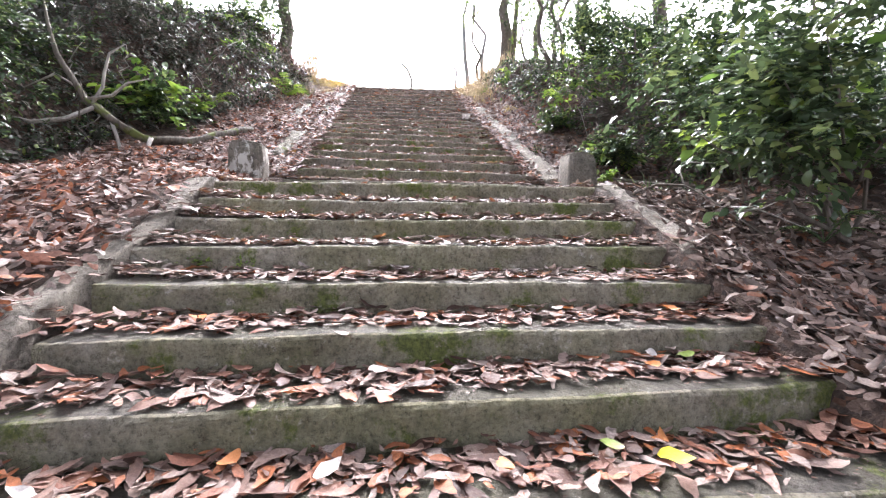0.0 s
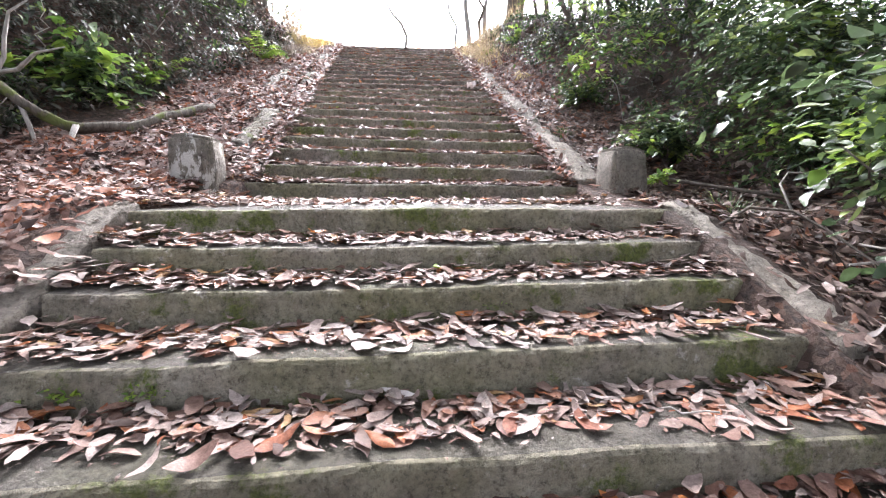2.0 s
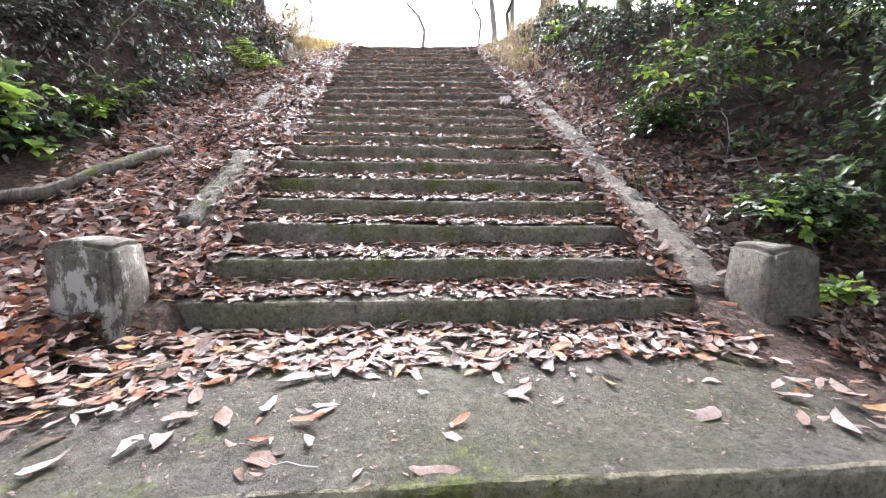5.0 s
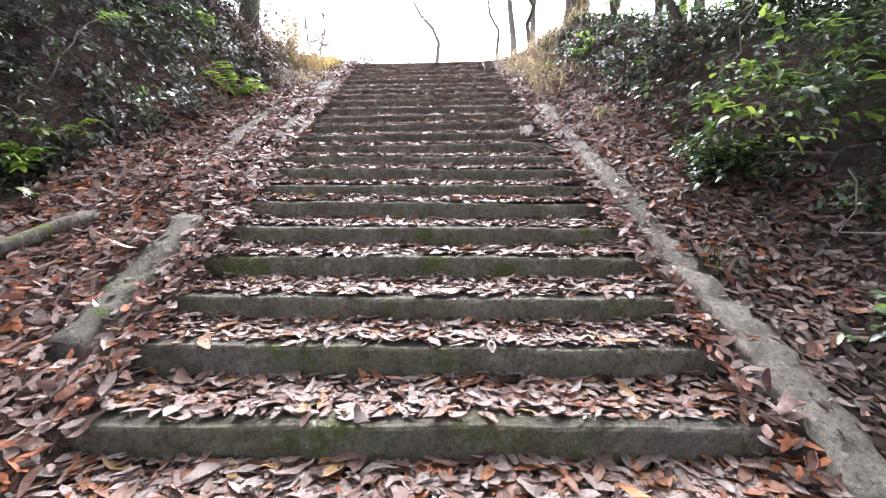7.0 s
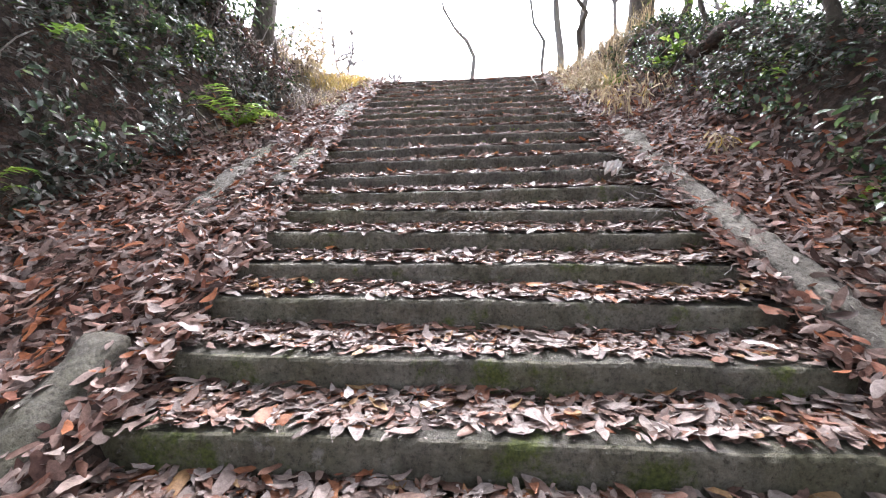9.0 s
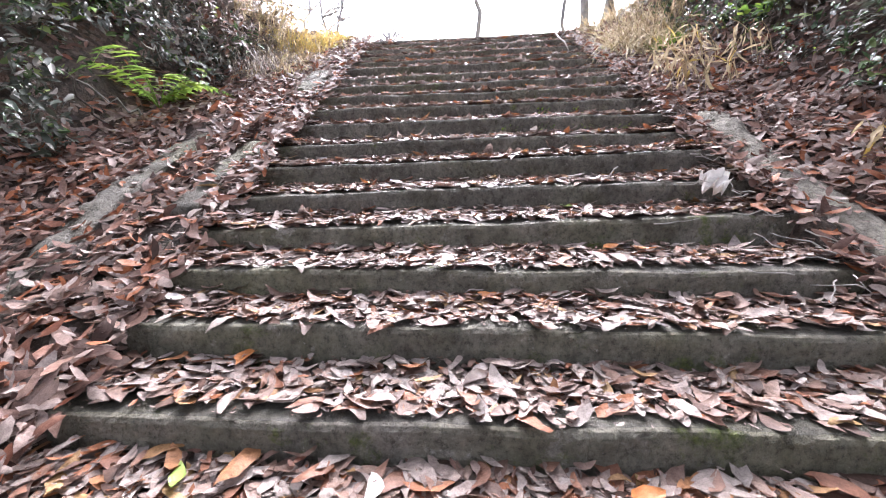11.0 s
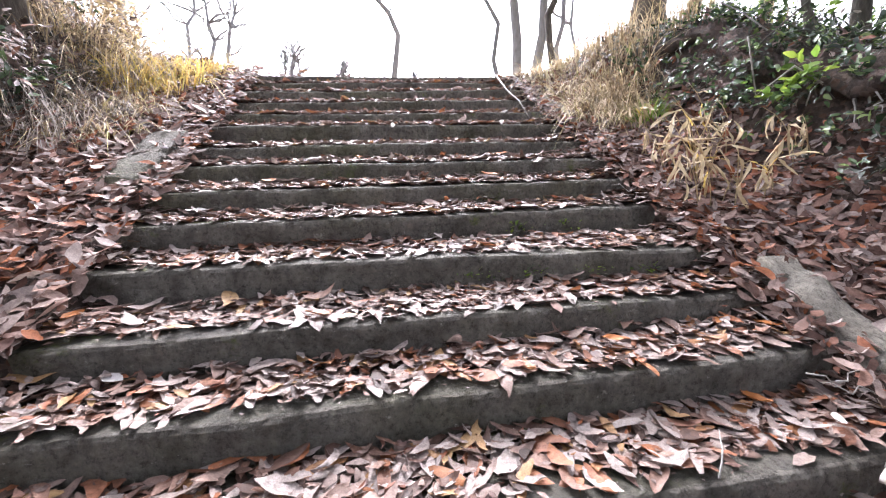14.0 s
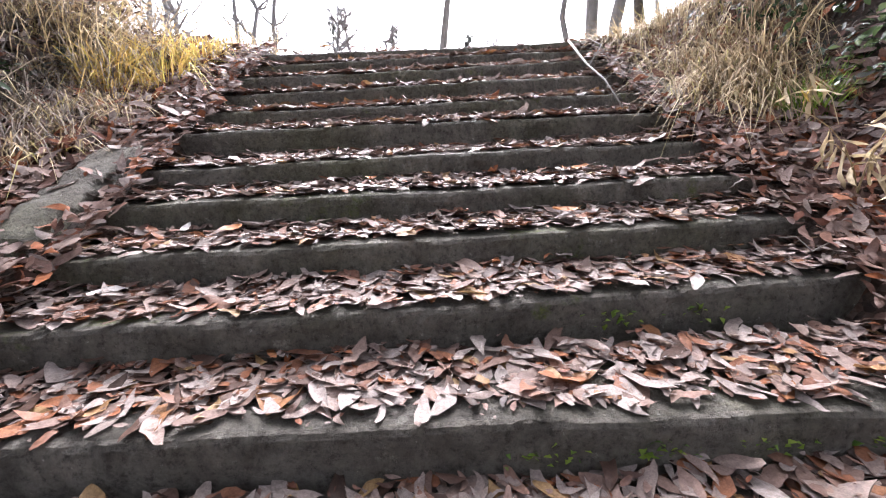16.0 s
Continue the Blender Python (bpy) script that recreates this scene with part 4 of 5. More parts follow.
tree("tree", "tall evergreen tree in deep shade", (6.0, 9.4), 8.0, (-0.4, 0.3), 0.17, 7, LEAF_DARK, 203, ((5.0, 9.4, 8.8), (2.3, 2.4, 1.6), 260, 24, 0.25, 0.07, 0.14, 0.2))
tree("tree", "evergreen tree with a thin airy crown", (-4.6, 9.6), 5.0, (0.6, 0.2), 0.10, 6, LEAF_DARK, 206, ((-3.9, 9.4, 6.9), (1.2, 1.5, 1.2), 70, 22, 0.2, 0.06, 0.12, 0.2))
TOP = "slender trees at the top"
for k, (x, y, h, lx, r, limbs) in enumerate([(2.20, 15.4, 4.2, -0.35, 0.05, 4), (2.62, 15.6, 6.0, -0.30, 0.10, 5), (3.15, 16.0, 6.0, -0.35, 0.10, 5), (3.30, 13.0, 6.5, 0.10, 0.20, 6), (3.62, 13.4, 5.5, 0.35, 0.12, 5)]):
    tree("tree", "slender haze-toned tree at the top of the bank" if k < 3 else "vine-hung tree trunk in dry grass on the bank", (x, y), h, (lx, 0.2), r, limbs, LEAF_DARK, 210 + k, None, TOP, BARK_FAR if k < 3 else None)
tree("tree", "tree with a light green crown at the top of the bank", (4.4, 13.6), 5.0, (0.2, 0.2), 0.1, 5, LEAF_BRIGHT, 220, ((4.3, 13.4, 8.6), (1.5, 1.6, 1.7), 150, 22, 0.22, 0.05, 0.10, 0.22), TOP)
tree("tree", "tree with a sparse crown beyond the bank", (6.5, 14.5), 6.0, (0.1, 0.2), 0.12, 6, LEAF_DARK, 221, ((6.3, 14.5, 9.0), (2.2, 2.0, 2.2), 220, 24, 0.25, 0.06, 0.12, 0.22), TOP)
tree("tree", "slender tree with a thin yellow-green crown at the brow", (2.9, 14.6), 3.6, (-0.3, 0.1), 0.07, 6, LEAF_BRIGHT, 222, ((2.3, 13.8, 8.9), (1.6, 1.5, 0.9), 60, 16, 0.2, 0.05, 0.09, 0.22), TOP)
tree("tree", "light airy evergreen tree on the bank top", (4.3, 11.3), 3.2, (-0.2, 0.1), 0.08, 6, LEAF_DARK, 223, ((3.9, 11.2, 7.4), (1.5, 1.5, 0.8), 130, 15, 0.2, 0.06, 0.11, 0.21), TOP)
# the wood around, out of the way
for k, (x, y, h) in enumerate([(-9.5, -1.5, 8), (-8.0, -7.0, 9), (9.5, -2.0, 8), (8.0, -8.0, 9), (-11, 6, 9), (11.5, 6.5, 9), (2.5, -13, 9), (-3.5, -14, 9)]):
    tree("tree", "tall evergreen tree of the surrounding wood", (x, y), h, (0.2, 0.2), 0.17, 6, LEAF_DARK, 270 + k, ((x, y, float(ground_z(x, y)) + h * 0.8), (2.2, 2.2, 2.6), 150, 18, 0.3, 0.12, 0.2, 0.22), "trees of the wood")
# added trees, out of view: their crowns close over the lower flight to cut top light
for k, (x, y, h, cx, cy, cz, rx, ry) in enumerate([(-7.0, -2.5, 8.0, -2.6, -2.5, 7.4, 3.0, 2.6), (7.0, -3.0, 8.0, 2.6, -1.8, 7.8, 3.0, 2.6), (-6.6, 1.2, 8.0, -2.2, 2.0, 8.2, 2.8, 2.4), (6.6, 2.2, 8.4, 2.7, 3.6, 8.8, 2.8, 2.4), (-7.4, 5.2, 8.2, -2.6, 5.8, 9.8, 2.6, 2.3)]):
    tree("tree", "unseen evergreen tree added to shade the leafy steps", (x, y), h, (0.55 * (cx - x), 0.5 * (cy - y)), 0.18, 7, LEAF_DARK, 280 + k, ((cx, cy, cz), (rx, ry, 1.0), 190, 24, 0.30, 0.12, 0.20, 0.22), "trees of the wood")
# thin understorey trunks on the right bank
for k, (x, y, h, lx) in enumerate([(3.22, 8.8, 3.0, -0.55), (3.55, 9.0, 3.6, 0.1), (3.9, 8.7, 3.8, -0.15), (3.38, 11.0, 2.6, -0.25)]):
    tree("young_tree", "thin dark understorey trunk on the shaded bank", (x, y), h, (lx, 0.1), 0.055 - 0.006 * k, 4, LEAF_DARK, 230 + k, None, "understorey trunks")


def sapling():
    thing = empty_thing("sapling", (0.55, 18.0, float(ground_z(0.55, 18.0))), "bare crooked leaning sapling against the sky", "tree", "bare saplings beyond the top")
    b = np.array([0.55, 18.0, float(ground_z(0.55, 18.0))])
    line = [(0.50, 18, 5.7), (0.55, 18, 6.8), (0.66, 18, 7.75), (0.46, 18, 8.2), (0.12, 18, 8.55), (-0.2, 18, 9.1), (-0.35, 18, 9.7)]
    tube("trunk", [tuple(np.array(p) - b) for p in line], [0.085, 0.075, 0.06, 0.05, 0.04, 0.03, 0.012], BARK_PALE, thing, "", 8, 0.05, 3)
    tube("twig", [tuple(np.array(p) - b) for p in ((0.46, 18, 8.2), (0.56, 18.1, 8.38), (0.6, 18.1, 8.6))], [0.02, 0.012, 0.005], BARK, thing, "", 5)
    tube("twig", [tuple(np.array(p) - b) for p in ((0.3, 18, 8.38), (0.22, 18.1, 8.75), (0.26, 18.1, 9.1))], [0.02, 0.012, 0.005], BARK, thing, "", 5)


sapling()
FARG = "bare trees far beyond the top"
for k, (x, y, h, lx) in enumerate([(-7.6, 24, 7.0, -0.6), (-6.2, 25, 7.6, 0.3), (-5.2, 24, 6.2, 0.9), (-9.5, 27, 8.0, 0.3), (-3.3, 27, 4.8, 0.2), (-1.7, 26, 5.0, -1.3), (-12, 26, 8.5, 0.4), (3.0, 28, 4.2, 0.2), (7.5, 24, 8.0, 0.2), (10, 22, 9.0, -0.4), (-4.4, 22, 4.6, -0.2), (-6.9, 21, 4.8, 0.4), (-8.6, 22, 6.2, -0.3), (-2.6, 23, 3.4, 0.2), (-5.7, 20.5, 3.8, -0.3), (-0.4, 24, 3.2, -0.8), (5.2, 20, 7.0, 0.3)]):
    tree("bare_tree", "bare winter tree in the distance, greyed with haze", (x, y), h, (lx, 0.2), 0.10, 16, LEAF_DARK, 240 + k, None, FARG, BARK_FAR)


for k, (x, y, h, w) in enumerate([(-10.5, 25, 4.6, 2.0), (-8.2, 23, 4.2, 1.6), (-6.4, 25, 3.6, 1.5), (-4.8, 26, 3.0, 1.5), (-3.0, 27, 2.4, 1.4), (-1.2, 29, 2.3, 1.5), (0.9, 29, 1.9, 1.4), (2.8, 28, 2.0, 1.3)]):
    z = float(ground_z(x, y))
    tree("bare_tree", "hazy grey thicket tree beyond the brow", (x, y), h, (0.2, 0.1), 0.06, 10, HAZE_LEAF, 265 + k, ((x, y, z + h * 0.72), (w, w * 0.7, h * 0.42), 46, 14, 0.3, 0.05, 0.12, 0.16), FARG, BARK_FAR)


def conifer(x, y, h, seed):
    rng = np.random.default_rng(seed)
    gz = float(ground_z(x, y)) - 0.1
    thing = empty_thing("conifer", (x, y, gz), "small conifer in the distance, greyed with haze", "tree", "distant conifers")
    tube("trunk", [(0, 0, 0), (0, 0, h)], [0.09, 0.02], BARK, thing)
    n = 1500
    f = rng.uniform(0.2, 1, n)
    a = rng.uniform(0, 2 * math.pi, n)
    tier = 0.75 + 0.25 * np.sin(f * 40)
    r = (1.08 - f) * h * 0.36 * rng.uniform(0.2, 1, n) * tier
    p = np.stack([np.cos(a) * r, np.sin(a) * r, f * h - r * 0.25], 1)
    out = np.stack([np.cos(a), np.sin(a), -0.3 * np.ones(n)], 1)
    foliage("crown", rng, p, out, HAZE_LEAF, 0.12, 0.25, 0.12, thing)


conifer(-3.4, 27.5, 5.0, 261)
conifer(-1.0, 27, 4.6, 262)
conifer(1.9, 27, 4.2, 263)


# ---- grasses and ferns ----
def tuft_data(rng, x, y, n, radius, lo, hi, width, bend, droop, hang=(0, 0, 0)):
    a = rng.uniform(0, 2 * math.pi, n)
    r = radius * np.sqrt(rng.random(n))
    gx, gy = x + np.cos(a) * r, y + np.sin(a) * r
    root = np.stack([gx, gy, ground_z(gx, gy) - 0.02], 1)
    lean = np.stack([np.cos(a), np.sin(a), np.zeros(n)], 1) * rng.uniform(0.1, bend, n)[:, None] + rng.normal(0, 0.12, (n, 3)) + np.array(hang)
    lean[:, 2] = 0
    return root, lean, rng.uniform(lo, hi, n), rng.uniform(0.5, 1, n) * width, rng.uniform(0.3 * droop, droop, n)


def grass(name, label, spots, n, radius, lo, hi, width, bend, droop, material, seed, hang=(0, 0, 0)):
    """Grass on many spots, as one mass."""
    rng = np.random.default_rng(seed)
    sets = [tuft_data(rng, x, y, n, radius, lo, hi, width, bend, droop, hang) for x, y in spots]
    me = blade_mesh(name, *[np.concatenate(c) for c in zip(*sets)], material)
    return tagged(new(name, me), label, "grass", kind="stuff")


def bamboo_grass(x, y, culms, seed, tall=0.6):
    """Arching culms, each with broad withered blades hanging from its upper half."""
    rng = np.random.default_rng(seed)
    gz = float(ground_z(x, y)) - 0.02
    thing = empty_thing("bamboo_grass", (x, y, gz), "withered dwarf bamboo with broad straw-coloured drooping blades", "bamboo grass", "withered dwarf bamboo")
    for k in range(culms):
        foot = np.array([rng.normal(0, 0.06), rng.normal(0, 0.06), 0.0])
        h = tall * rng.uniform(0.55, 1.1)
        out = np.array([rng.normal(-0.18, 0.14), rng.normal(-0.16, 0.12), 0.0])
        q = [foot + out * h * 1.6 * f ** 2 + np.array([0, 0, h * (f - 0.22 * f ** 3)]) for f in np.linspace(0, 1, 7)]
        tube("culm", [tuple(p) for p in q], [0.004 * (1 - 0.09 * i) for i in range(7)], STRAW, thing, "", 5, 0.05, seed + k)
        for j in range(int(rng.integers(3, 6))):
            at = q[int(rng.integers(3, 7))]
            a = rng.uniform(0, 2 * math.pi)
            along = np.array([[math.cos(a) * 0.5, math.sin(a) * 0.5 - 0.2, rng.uniform(-1.3, 0.1)]])
            ln = rng.uniform(0.11, 0.23)
            me = leaf_mesh("blade", rng, at[None] + along * 0.3 * ln / np.linalg.norm(along), along, np.array([[rng.normal(0, 0.5), rng.normal(-0.3, 0.5), 1.0]]), np.array([ln]), np.array([rng.uniform(0.006, 0.011)]), np.array([-0.05]), np.array([rng.uniform(0.1, 0.5)]), STRAW_YELLOW if rng.random() < 0.12 else STRAW)
            new("blade", me).parent = thing


rng = np.random.default_rng(77)
spots = []
for k in range(40):
    y = rng.uniform(11.7, 13.8)
    spots.append((1.98 + rng.uniform(0.0, 0.9) * (0.5 + 0.5 * (y - 10.5) / 3), y))
grass("dry_grass", "straw-coloured dry grass hanging over the bank edge", spots, 100, 0.22, 0.2, 0.55, 0.0045, 0.9, 2.0, STRAW, 400, (-0.4, -0.35, 0))
grass("tall_dry_grass", "tall pale dry grass on the bank top", [(rng.uniform(2.3, 4.4), rng.uniform(12.0, 14.4)) for k in range(24)], 60, 0.3, 0.35, 0.85, 0.0045, 0.6, 1.1, STRAW, 440, (-0.15, -0.15, 0))
for k, (x, y, n, tall) in enumerate([(1.98, 10.25, 7, 0.74), (2.12, 10.5, 7, 0.66), (2.3, 10.75, 6, 0.62), (2.08, 10.8, 4, 0.5), (2.44, 8.88, 6, 0.26), (2.32, 10.2, 4, 0.55), (2.6, 10.3, 3, 0.45), (2.2, 11.3, 4, 0.5)]):
    bamboo_grass(x, y, n, 460 + k, tall)
grass("yellow_grass", "bright yellow tussocks at the head of the steps", [(-1.75, 12.45), (-1.95, 12.75), (-1.7, 12.9), (-2.1, 12.35), (-2.2, 12.6)], 150, 0.2, 0.22, 0.62, 0.0045, 1.0, 1.4, STRAW_YELLOW, 480, (0.1, -0.2, 0))
spots = []
for k in range(40):
    y = rng.uniform(11.0, 13.4)
    spots.append((float(left_foot(np.array(y))) + rng.uniform(-0.9, 0.35), y))
grass("dead_grass", "dull straw grass and dead stems on the slope", spots, 110, 0.28, 0.16, 0.5, 0.004, 1.0, 2.0, DEAD_STEMS, 490, (0.35, -0.35, 0))
grass("dry_tussocks", "dry straw tussocks drooping beside the sunken kerb", [(-1.78, 11.3), (-1.86, 11.6), (-1.72, 11.85), (-2.02, 11.25), (-2.1, 11.75), (-1.95, 12.05)], 110, 0.16, 0.16, 0.42, 0.0045, 1.0, 1.7, STRAW, 485, (0.15, -0.25, 0))
grass("dry_reeds", "tall dry reeds leaning from the bank", [(rng.uniform(-3.6, -2.4), rng.uniform(11.3, 13.8)) for k in range(14)], 50, 0.32, 0.4, 0.95, 0.0045, 0.7, 1.7, DEAD_STEMS, 520, (0.35, -0.25, 0))
grass("tall_reeds", "pale plumes of tall withered reeds at the brow", [(rng.uniform(-3.0, -2.25), rng.uniform(12.4, 13.6)) for k in range(9)], 55, 0.35, 0.5, 1.1, 0.004, 0.7, 1.2, STRAW, 530, (0.25, -0.15, 0))
grass("brow_grass", "low dry grass along the brow of the hill", [(rng.uniform(-4.0, -1.2), rng.uniform(13.6, 15.5)) for k in range(16)], 90, 0.25, 0.15, 0.4, 0.006, 0.6, 0.5, STRAW, 540)
grass("green_sedge", "green sedge tuft beside the lower kerb", [(2.32, 3.75)], 120, 0.12, 0.18, 0.36, 0.004, 0.9, 0.9, LEAF_DARK, 560)
grass("green_sedge", "green sedge growing out beside the kerb", [(2.14, 6.3), (2.2, 6.45)], 80, 0.10, 0.12, 0.26, 0.004, 0.9, 0.9, LEAF_DARK, 561)
grass("feathery_moss", "soft bright green feathery tuft on the bank", [(2.36, 11.45)], 420, 0.15, 0.14, 0.34, 0.004, 0.7, 0.6, LEAF_BRIGHT, 562)


def fern(x, y, fronds, size, seed, label, material):
    """Arching fronds, each a midrib with two rows of leaflets."""
    rng = np.random.default_rng(seed)
    gz = float(ground_z(x, y)) + 0.06
    thing = empty_thing("fern", (x, y, gz), label, "fern", "ferns on the slope")
    for k in range(fronds):
        a = 2 * math.pi * k / fronds + rng.normal(0, 0.3)
        ln = size * rng.uniform(0.7, 1.1)
        d = np.array([math.cos(a), math.sin(a), 0])
        rise = rng.uniform(0.9, 2.1)
        q = [d * ln * s + np.array([0, 0, ln * (rise * s - rise * 0.85 * s * s)]) for s in np.linspace(0, 1, 15)]
        frond = tube("frond", [tuple(p) for p in q[::2]], [0.005 * (1 - 0.1 * i) for i in range(8)], material, thing, "", 4, 0)
        pts, al, up, le = [], [], [], []
        for i in range(2, 15):
            side = np.cross(d, (0, 0, 1))
            s = i / 14
            for sg in (-1, 1):
                pts.append(q[i])
                al.append(side * sg + d * 0.35 + np.array([0, 0, -0.15]))
                up.append((0, 0, 1))
                le.append(ln * 0.26 * math.sin(math.pi * min(1, s * 0.85 + 0.12)) + 0.015)
        le = np.array(le)
        me = leaf_mesh("leaflet_blade", rng, np.array(pts), np.array(al), np.array(up, float), le, le * 0.14, np.full(len(le), -0.05), np.full(len(le), 0.1), material, False)
        ob = tagged(new("leaflet_blade", me), kind="stuff")
        ob.parent = frond


fern(-2.42, 10.02, 12, 0.62, 601, "bright green fern with arching yellowing fronds", LEAF_BRIGHT)
fern(-3.15, 7.9, 7, 0.40, 602, "green fern growing at the foot of the thicket", LEAF_BRIGHT)
fern(2.9, 2.6, 7, 0.36, 603, "green fern on the leafy slope", LEAF_DARK)


# ---- fallen wood ----
def fallen_branch():
    b = np.array([-3.1, 5.9, 2.4])
    thing = empty_thing("fallen_branch", tuple(b), "dead grey branch with moss lying across the leafy slope", "fallen branch")
    def run(name, pts, radii, mat, label="", wob=0.14):
        tube(name, [tuple(np.array(p) - b) for p in pts], radii, mat, thing, label, 9, wob, len(pts))
    run("log", [(-2.20, 6.92, 2.96), (-2.30, 6.79, 2.90), (-2.44, 6.62, 2.82), (-2.55, 6.45, 2.75), (-2.66, 6.26, 2.64), (-2.75, 6.10, 2.57), (-2.88, 5.92, 2.55), (-3.02, 5.76, 2.51), (-3.12, 5.70, 2.53), (-3.25, 5.63, 2.60)], [0.045, 0.062, 0.058, 0.066, 0.056, 0.062, 0.054, 0.058, 0.048, 0.046], BARK_MOSS, "mossy lichen-covered end of the trunk", 0.2)
    run("limb", [(-3.22, 5.64, 2.58), (-3.42, 5.6, 2.72), (-3.56, 5.61, 2.84), (-3.7, 5.6, 2.95), (-3.83, 5.6, 3.18), (-3.92, 5.58, 3.34), (-4.0, 5.6, 3.47), (-4.12, 5.65, 3.8), (-4.2, 5.7, 4.15)], [0.046, 0.044, 0.04, 0.038, 0.033, 0.03, 0.027, 0.02, 0.012], BARK_MOSS)
    run("limb", [(-3.6, 5.6, 2.85), (-3.85, 5.5, 2.68), (-4.17, 5.45, 2.62), (-4.62, 5.4, 2.73)], [0.03, 0.026, 0.022, 0.012], BARK_PALE)
    run("twig", [(-3.62, 5.6, 2.9), (-3.5, 5.6, 3.1), (-3.48, 5.6, 3.28), (-3.42, 5.6, 3.5), (-3.24, 5.6, 3.62)], [0.024, 0.02, 0.018, 0.014, 0.006], BARK_PALE)
    run("twig", [(-3.66, 5.6, 2.95), (-3.4, 5.6, 3.0), (-3.2, 5.55, 3.14), (-2.95, 5.55, 3.2)], [0.022, 0.018, 0.014, 0.006], BARK_PALE)
    run("twig", [(-3.42, 5.6, 2.72), (-3.34, 5.58, 2.5), (-3.27, 5.56, 2.24)], [0.024, 0.02, 0.014], BARK_PALE)
    run("twig", [(-3.02, 5.7, 2.52), (-3.02, 5.62, 2.4), (-3.0, 5.55, 2.2)], [0.03, 0.026, 0.016], BARK_PALE)
    run("twig", [(-3.8, 5.6, 3.1), (-3.95, 5.5, 3.2), (-4.2, 5.4, 3.0)], [0.016, 0.012, 0.005], BARK_PALE)


fallen_branch()


def stick(label, pts, r, material=None, group="fallen sticks"):
    ob = tube("stick", pts, [r * (1 - 0.6 * i / (len(pts) - 1)) for i in range(len(pts))], material or BARK_PALE, None, label, 6, 0.08, len(pts))
    return tagged(ob, category="stick", group=group)


stick("thin bare branch lying over dry leaves", [(1.98, 3.40, 1.70), (2.25, 3.50, 1.80), (2.42, 3.36, 1.78), (2.44, 3.12, 1.66), (2.45, 2.85, 1.50), (2.46, 2.55, 1.33)], 0.011, BARK)
stick("thin arching bare twig rising from dry leaves", [(2.42, 3.36, 1.76), (2.50, 3.55, 1.95), (2.66, 3.66, 2.03), (2.95, 3.62, 2.02)], 0.008)
stick("thin bare twig among dry leaves", [(2.35, 2.95, 1.52), (2.7, 2.9, 1.56), (3.0, 2.98, 1.66)], 0.008)
stick("thin forked twig among dry leaves", [(2.7, 3.3, 1.60), (2.72, 3.0, 1.58), (2.85, 2.6, 1.38)], 0.008)
stick("pale bare stick lying down the upper steps", [(1.42, 12.95, 5.82), (1.36, 12.3, 5.52), (1.34, 11.9, 5.36), (1.30, 11.5, 5.15)], 0.009)
stick("side shoot of the pale stick on the steps", [(1.36, 12.25, 5.50), (1.52, 12.45, 5.68), (1.50, 12.7, 5.78)], 0.005)
stick("grey branch lying along the slope behind the post", [(2.5, 4.95, 2.05), (2.8, 4.7, 1.98), (3.1, 4.2, 1.88), (3.4, 3.9, 1.80)], 0.022, BARK)
rng = np.random.default_rng(31)
for k in range(46):
    cx, cy = (1.55 + rng.normal(0, 0.22), rng.uniform(7.9, 9.3)) if k < 24 else (rng.uniform(1.5, 2.0), rng.uniform(4.9, 12.5))
    z = float(line_z(np.array(cy))) + rng.uniform(0.01, 0.07)
    a, ln = rng.uniform(0, 6.28), rng.uniform(0.08, 0.24)
    d = np.array([math.cos(a) * ln, math.sin(a) * ln * 0.6, math.sin(a) * ln * 0.28])
    stick("thin dry twig caught at the end of a step", crooked(rng, np.array((cx, cy, z)) - d / 2, np.array((cx, cy, z)) + d / 2, 5, 0.09), 0.0035, None, "twigs on the steps")


for k in range(22):
    sy, sz, yaw, high = STEPS[int(rng.integers(LAND - 8, LAND + 1))]
    at = step_pose(sy, sz, yaw) @ Vector((rng.uniform(-1.5, 1.5), rng.uniform(0.06, 0.3), 0.035))
    a, ln = rng.uniform(0, 6.28), rng.uniform(0.07, 0.22)
    d = np.array([math.cos(a) * ln, math.sin(a) * ln * 0.5, 0.012])
    stick("thin dead twig lying on the step", crooked(rng, np.array(at) - d / 2, np.array(at) + d / 2, 5, 0.07), 0.0042, BARK if k % 2 else None, "twigs on the steps")


def big_leaf(x, y, z, turn, length, width, material, label, tip=20):
    rng = np.random.default_rng(int(abs(x) * 1000))
    a = radians(turn)
    me = leaf_mesh("large_leaf", rng, np.zeros((1, 3)), np.array([[math.cos(a), math.sin(a), math.sin(radians(tip))]]), np.array([[0.1, -0.3, 1.0]]), np.array([length]), np.array([width]), np.array([0.12]), np.array([0.35]), material)
    ob = new("large_leaf", me)
    ob.location = (x, y, z)
    return tagged(ob, label, "leaf", "single large leaves")


PALE_LEAF = leaf_material("bleached_leaf", [(0.0, (0.56, 0.52, 0.49)), (1.0, (0.64, 0.60, 0.565))], 0.65, 0.15, 0.3, 0.2)
YELLOW_LEAF = leaf_material("yellow_leaf", [(0.0, (0.62, 0.55, 0.04)), (1.0, (0.62, 0.55, 0.04))], 0.5, 0.2, 0.4, 0.15)


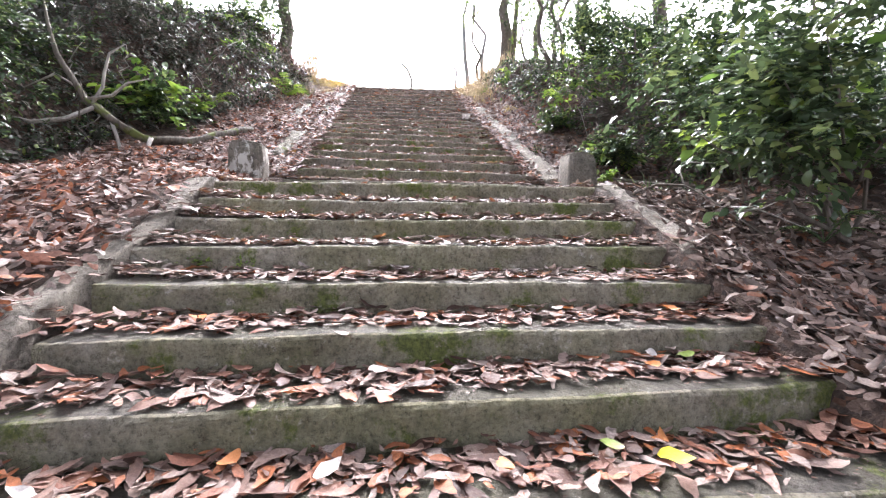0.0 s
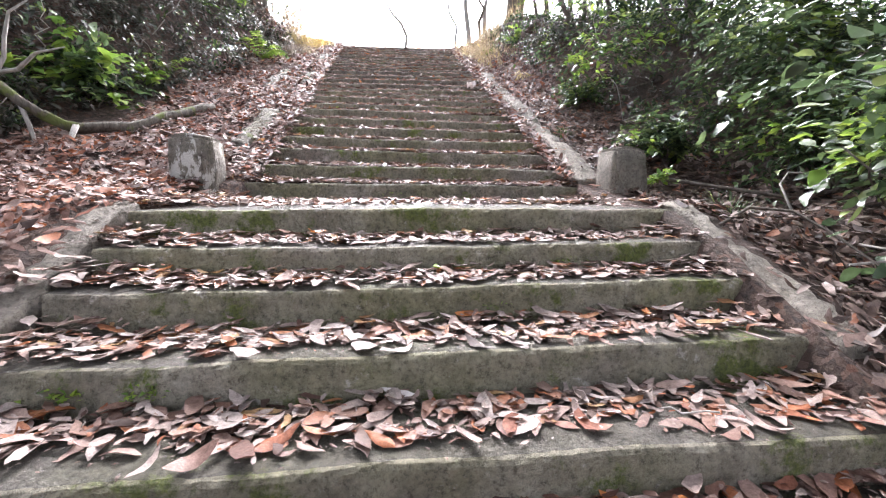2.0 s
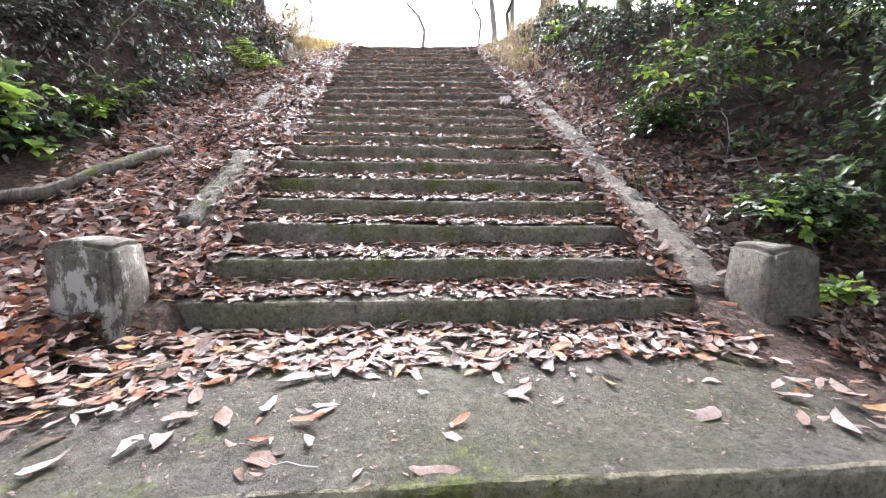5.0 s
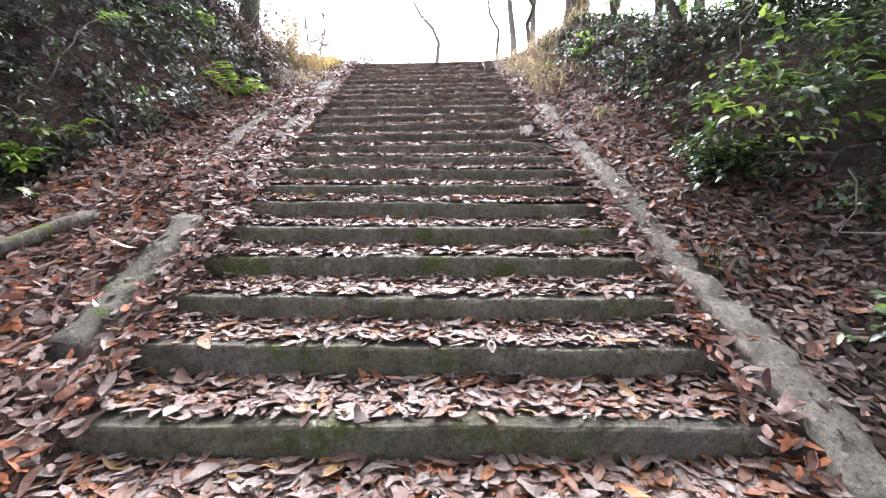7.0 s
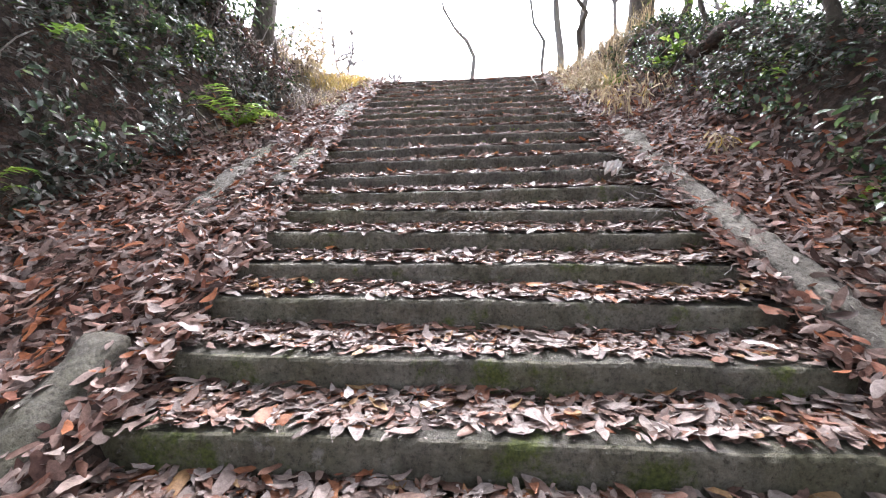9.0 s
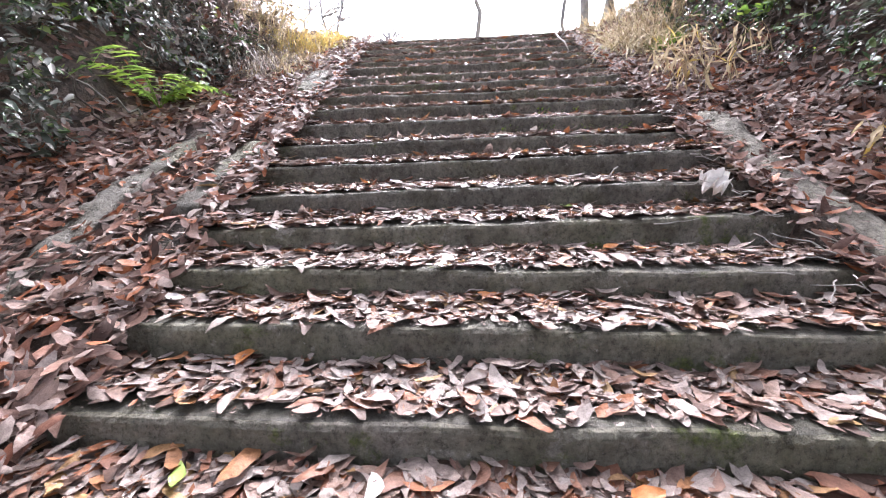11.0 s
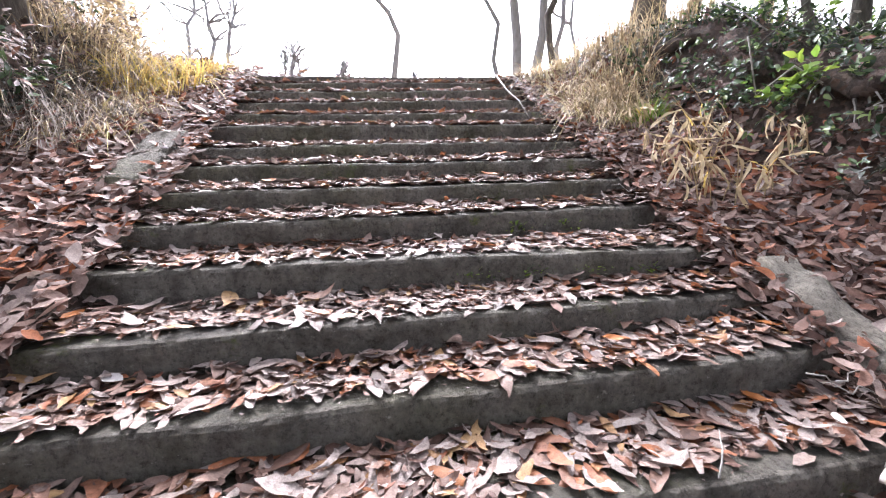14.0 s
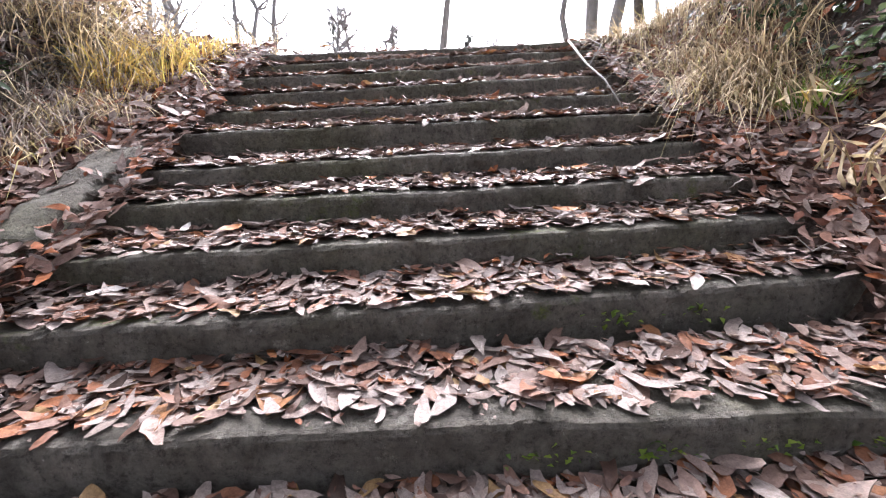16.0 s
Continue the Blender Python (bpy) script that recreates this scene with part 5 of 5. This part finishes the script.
def crumpled_leaf(x, y, z, size, seed):
    """One big dried leaf, cupped and crumpled, with a ragged lobed edge."""
    rng = np.random.default_rng(seed)
    rings, spokes = 9, 40
    verts, faces = [(0.0, 0.0, 0.0)], []
    for i in range(1, rings + 1):
        f = i / rings
        for k in range(spokes):
            a = 2 * math.pi * k / spokes
            lobe = 0.72 + 0.28 * abs(math.cos(2.5 * a + 0.4)) + rng.normal(0, 0.012)
            r = size * f * lobe
            n = noise.noise(Vector((math.cos(a) * f * 2.6, math.sin(a) * f * 2.6, seed)))
            fold = 0.16 * abs(math.sin(2.5 * a + 0.4)) * f
            verts.append((r * math.cos(a) * 0.75 + size * 0.25 * n, r * math.sin(a) * 0.6, size * (0.45 * f * f * (0.5 + 0.5 * math.sin(a + 0.7)) + 0.85 * n * f + fold)))
    for k in range(spokes):
        faces.append((0, 1 + k, 1 + (k + 1) % spokes))
    for i in range(rings - 1):
        for k in range(spokes):
            a, b = 1 + i * spokes + k, 1 + i * spokes + (k + 1) % spokes
            faces.append((a, a + spokes, b + spokes, b))
    me = bpy.data.meshes.new("crumpled_leaf")
    me.from_pydata(verts, [], faces)
    me.materials.append(PALE_LEAF)
    me.polygons.foreach_set("use_smooth", [True] * len(me.polygons))
    ob = new("crumpled_leaf", me)
    ob.matrix_basis = pose(x, y, z, 22, 0, 12)
    return tagged(ob, "large bleached crumpled leaf on a pile of twigs", "leaf")


crumpled_leaf(1.43, 8.80, 3.775, 0.125, 4)
big_leaf(0.87, 1.19, 0.665, 170, 0.115, 0.034, YELLOW_LEAF, "bright yellow fallen leaf among dry brown leaves", 5)

ORANGE_LEAF = leaf_material("orange_leaf", [(0.0, (0.50, 0.17, 0.045)), (1.0, (0.50, 0.20, 0.06))], 0.55, 0.15, 0.4, 0.3)
GREEN_LEAF = leaf_material("green_fallen_leaf", [(0.0, (0.16, 0.30, 0.05)), (1.0, (0.30, 0.36, 0.07))], 0.45, 0.2, 0.5, 0.2)
rng = np.random.default_rng(91)
for k in range(66):
    i = int(rng.integers(LAND - 7, LAND + 19))
    sy, sz, yaw, high = STEPS[i]
    d = STEPS[i + 1][0] - sy
    m = step_pose(sy, sz, yaw) @ Vector((rng.uniform(-1.4, 1.4), rng.uniform(0.4, 0.9) * d, 0.05))
    mat, lab = [(ORANGE_LEAF, "rusty orange fallen leaf on the step"), (PALE_LEAF, "bleached pale fallen leaf on the step"), (ORANGE_LEAF, "rusty orange fallen leaf on the step"), (PALE_LEAF, "bleached pale fallen leaf on the step"), (GREEN_LEAF, "green fallen leaf on the step") if k % 3 == 1 else (ORANGE_LEAF, "rusty orange fallen leaf on the step")][k % 5]
    big_leaf(m.x, m.y, m.z, rng.uniform(0, 360), rng.uniform(0.08, 0.13), rng.uniform(0.017, 0.026), mat, lab, rng.uniform(-4, 12))


def riser_plant(i, x, n, seed):
    """Small green rosettes rooted in a crack of a riser."""
    rng = np.random.default_rng(seed)
    sy, sz, yaw, high = STEPS[LAND - 11 + i]
    m = step_pose(sy, sz, yaw)
    c = m @ Vector((x, 0.0, -0.09))
    p = np.stack([rng.normal(0, 0.05, n), np.zeros(n) + 0.005, rng.normal(0, 0.014, n)], 1)
    along = np.stack([rng.normal(0, 0.6, n), -np.abs(rng.normal(0.5, 0.3, n)), rng.normal(0.4, 0.4, n)], 1)
    le = rng.uniform(0.018, 0.04, n)
    me = leaf_mesh("riser_plant", rng, p, along, np.tile(np.array([[0, -0.3, 1.0]]), (n, 1)), le, le * 0.28, np.full(n, -0.1), np.full(n, 0.2), LEAF_BRIGHT, False)
    ob = new("riser_plant", me)
    ob.location = c
    tagged(ob, "tiny green plants growing from a crack in the step", "small plant", kind="stuff")


for k, (i, x, n) in enumerate([(8, -1.3, 26), (8, -1.05, 30), (26, 0.25, 22), (26, 0.55, 34), (26, 0.85, 20), (26, 1.15, 30), (27, 0.6, 18), (27, 0.9, 14), (12, -0.15, 16), (10, 0.75, 10), (9, 0.3, 8)]):
    riser_plant(i, x, n, 700 + k)
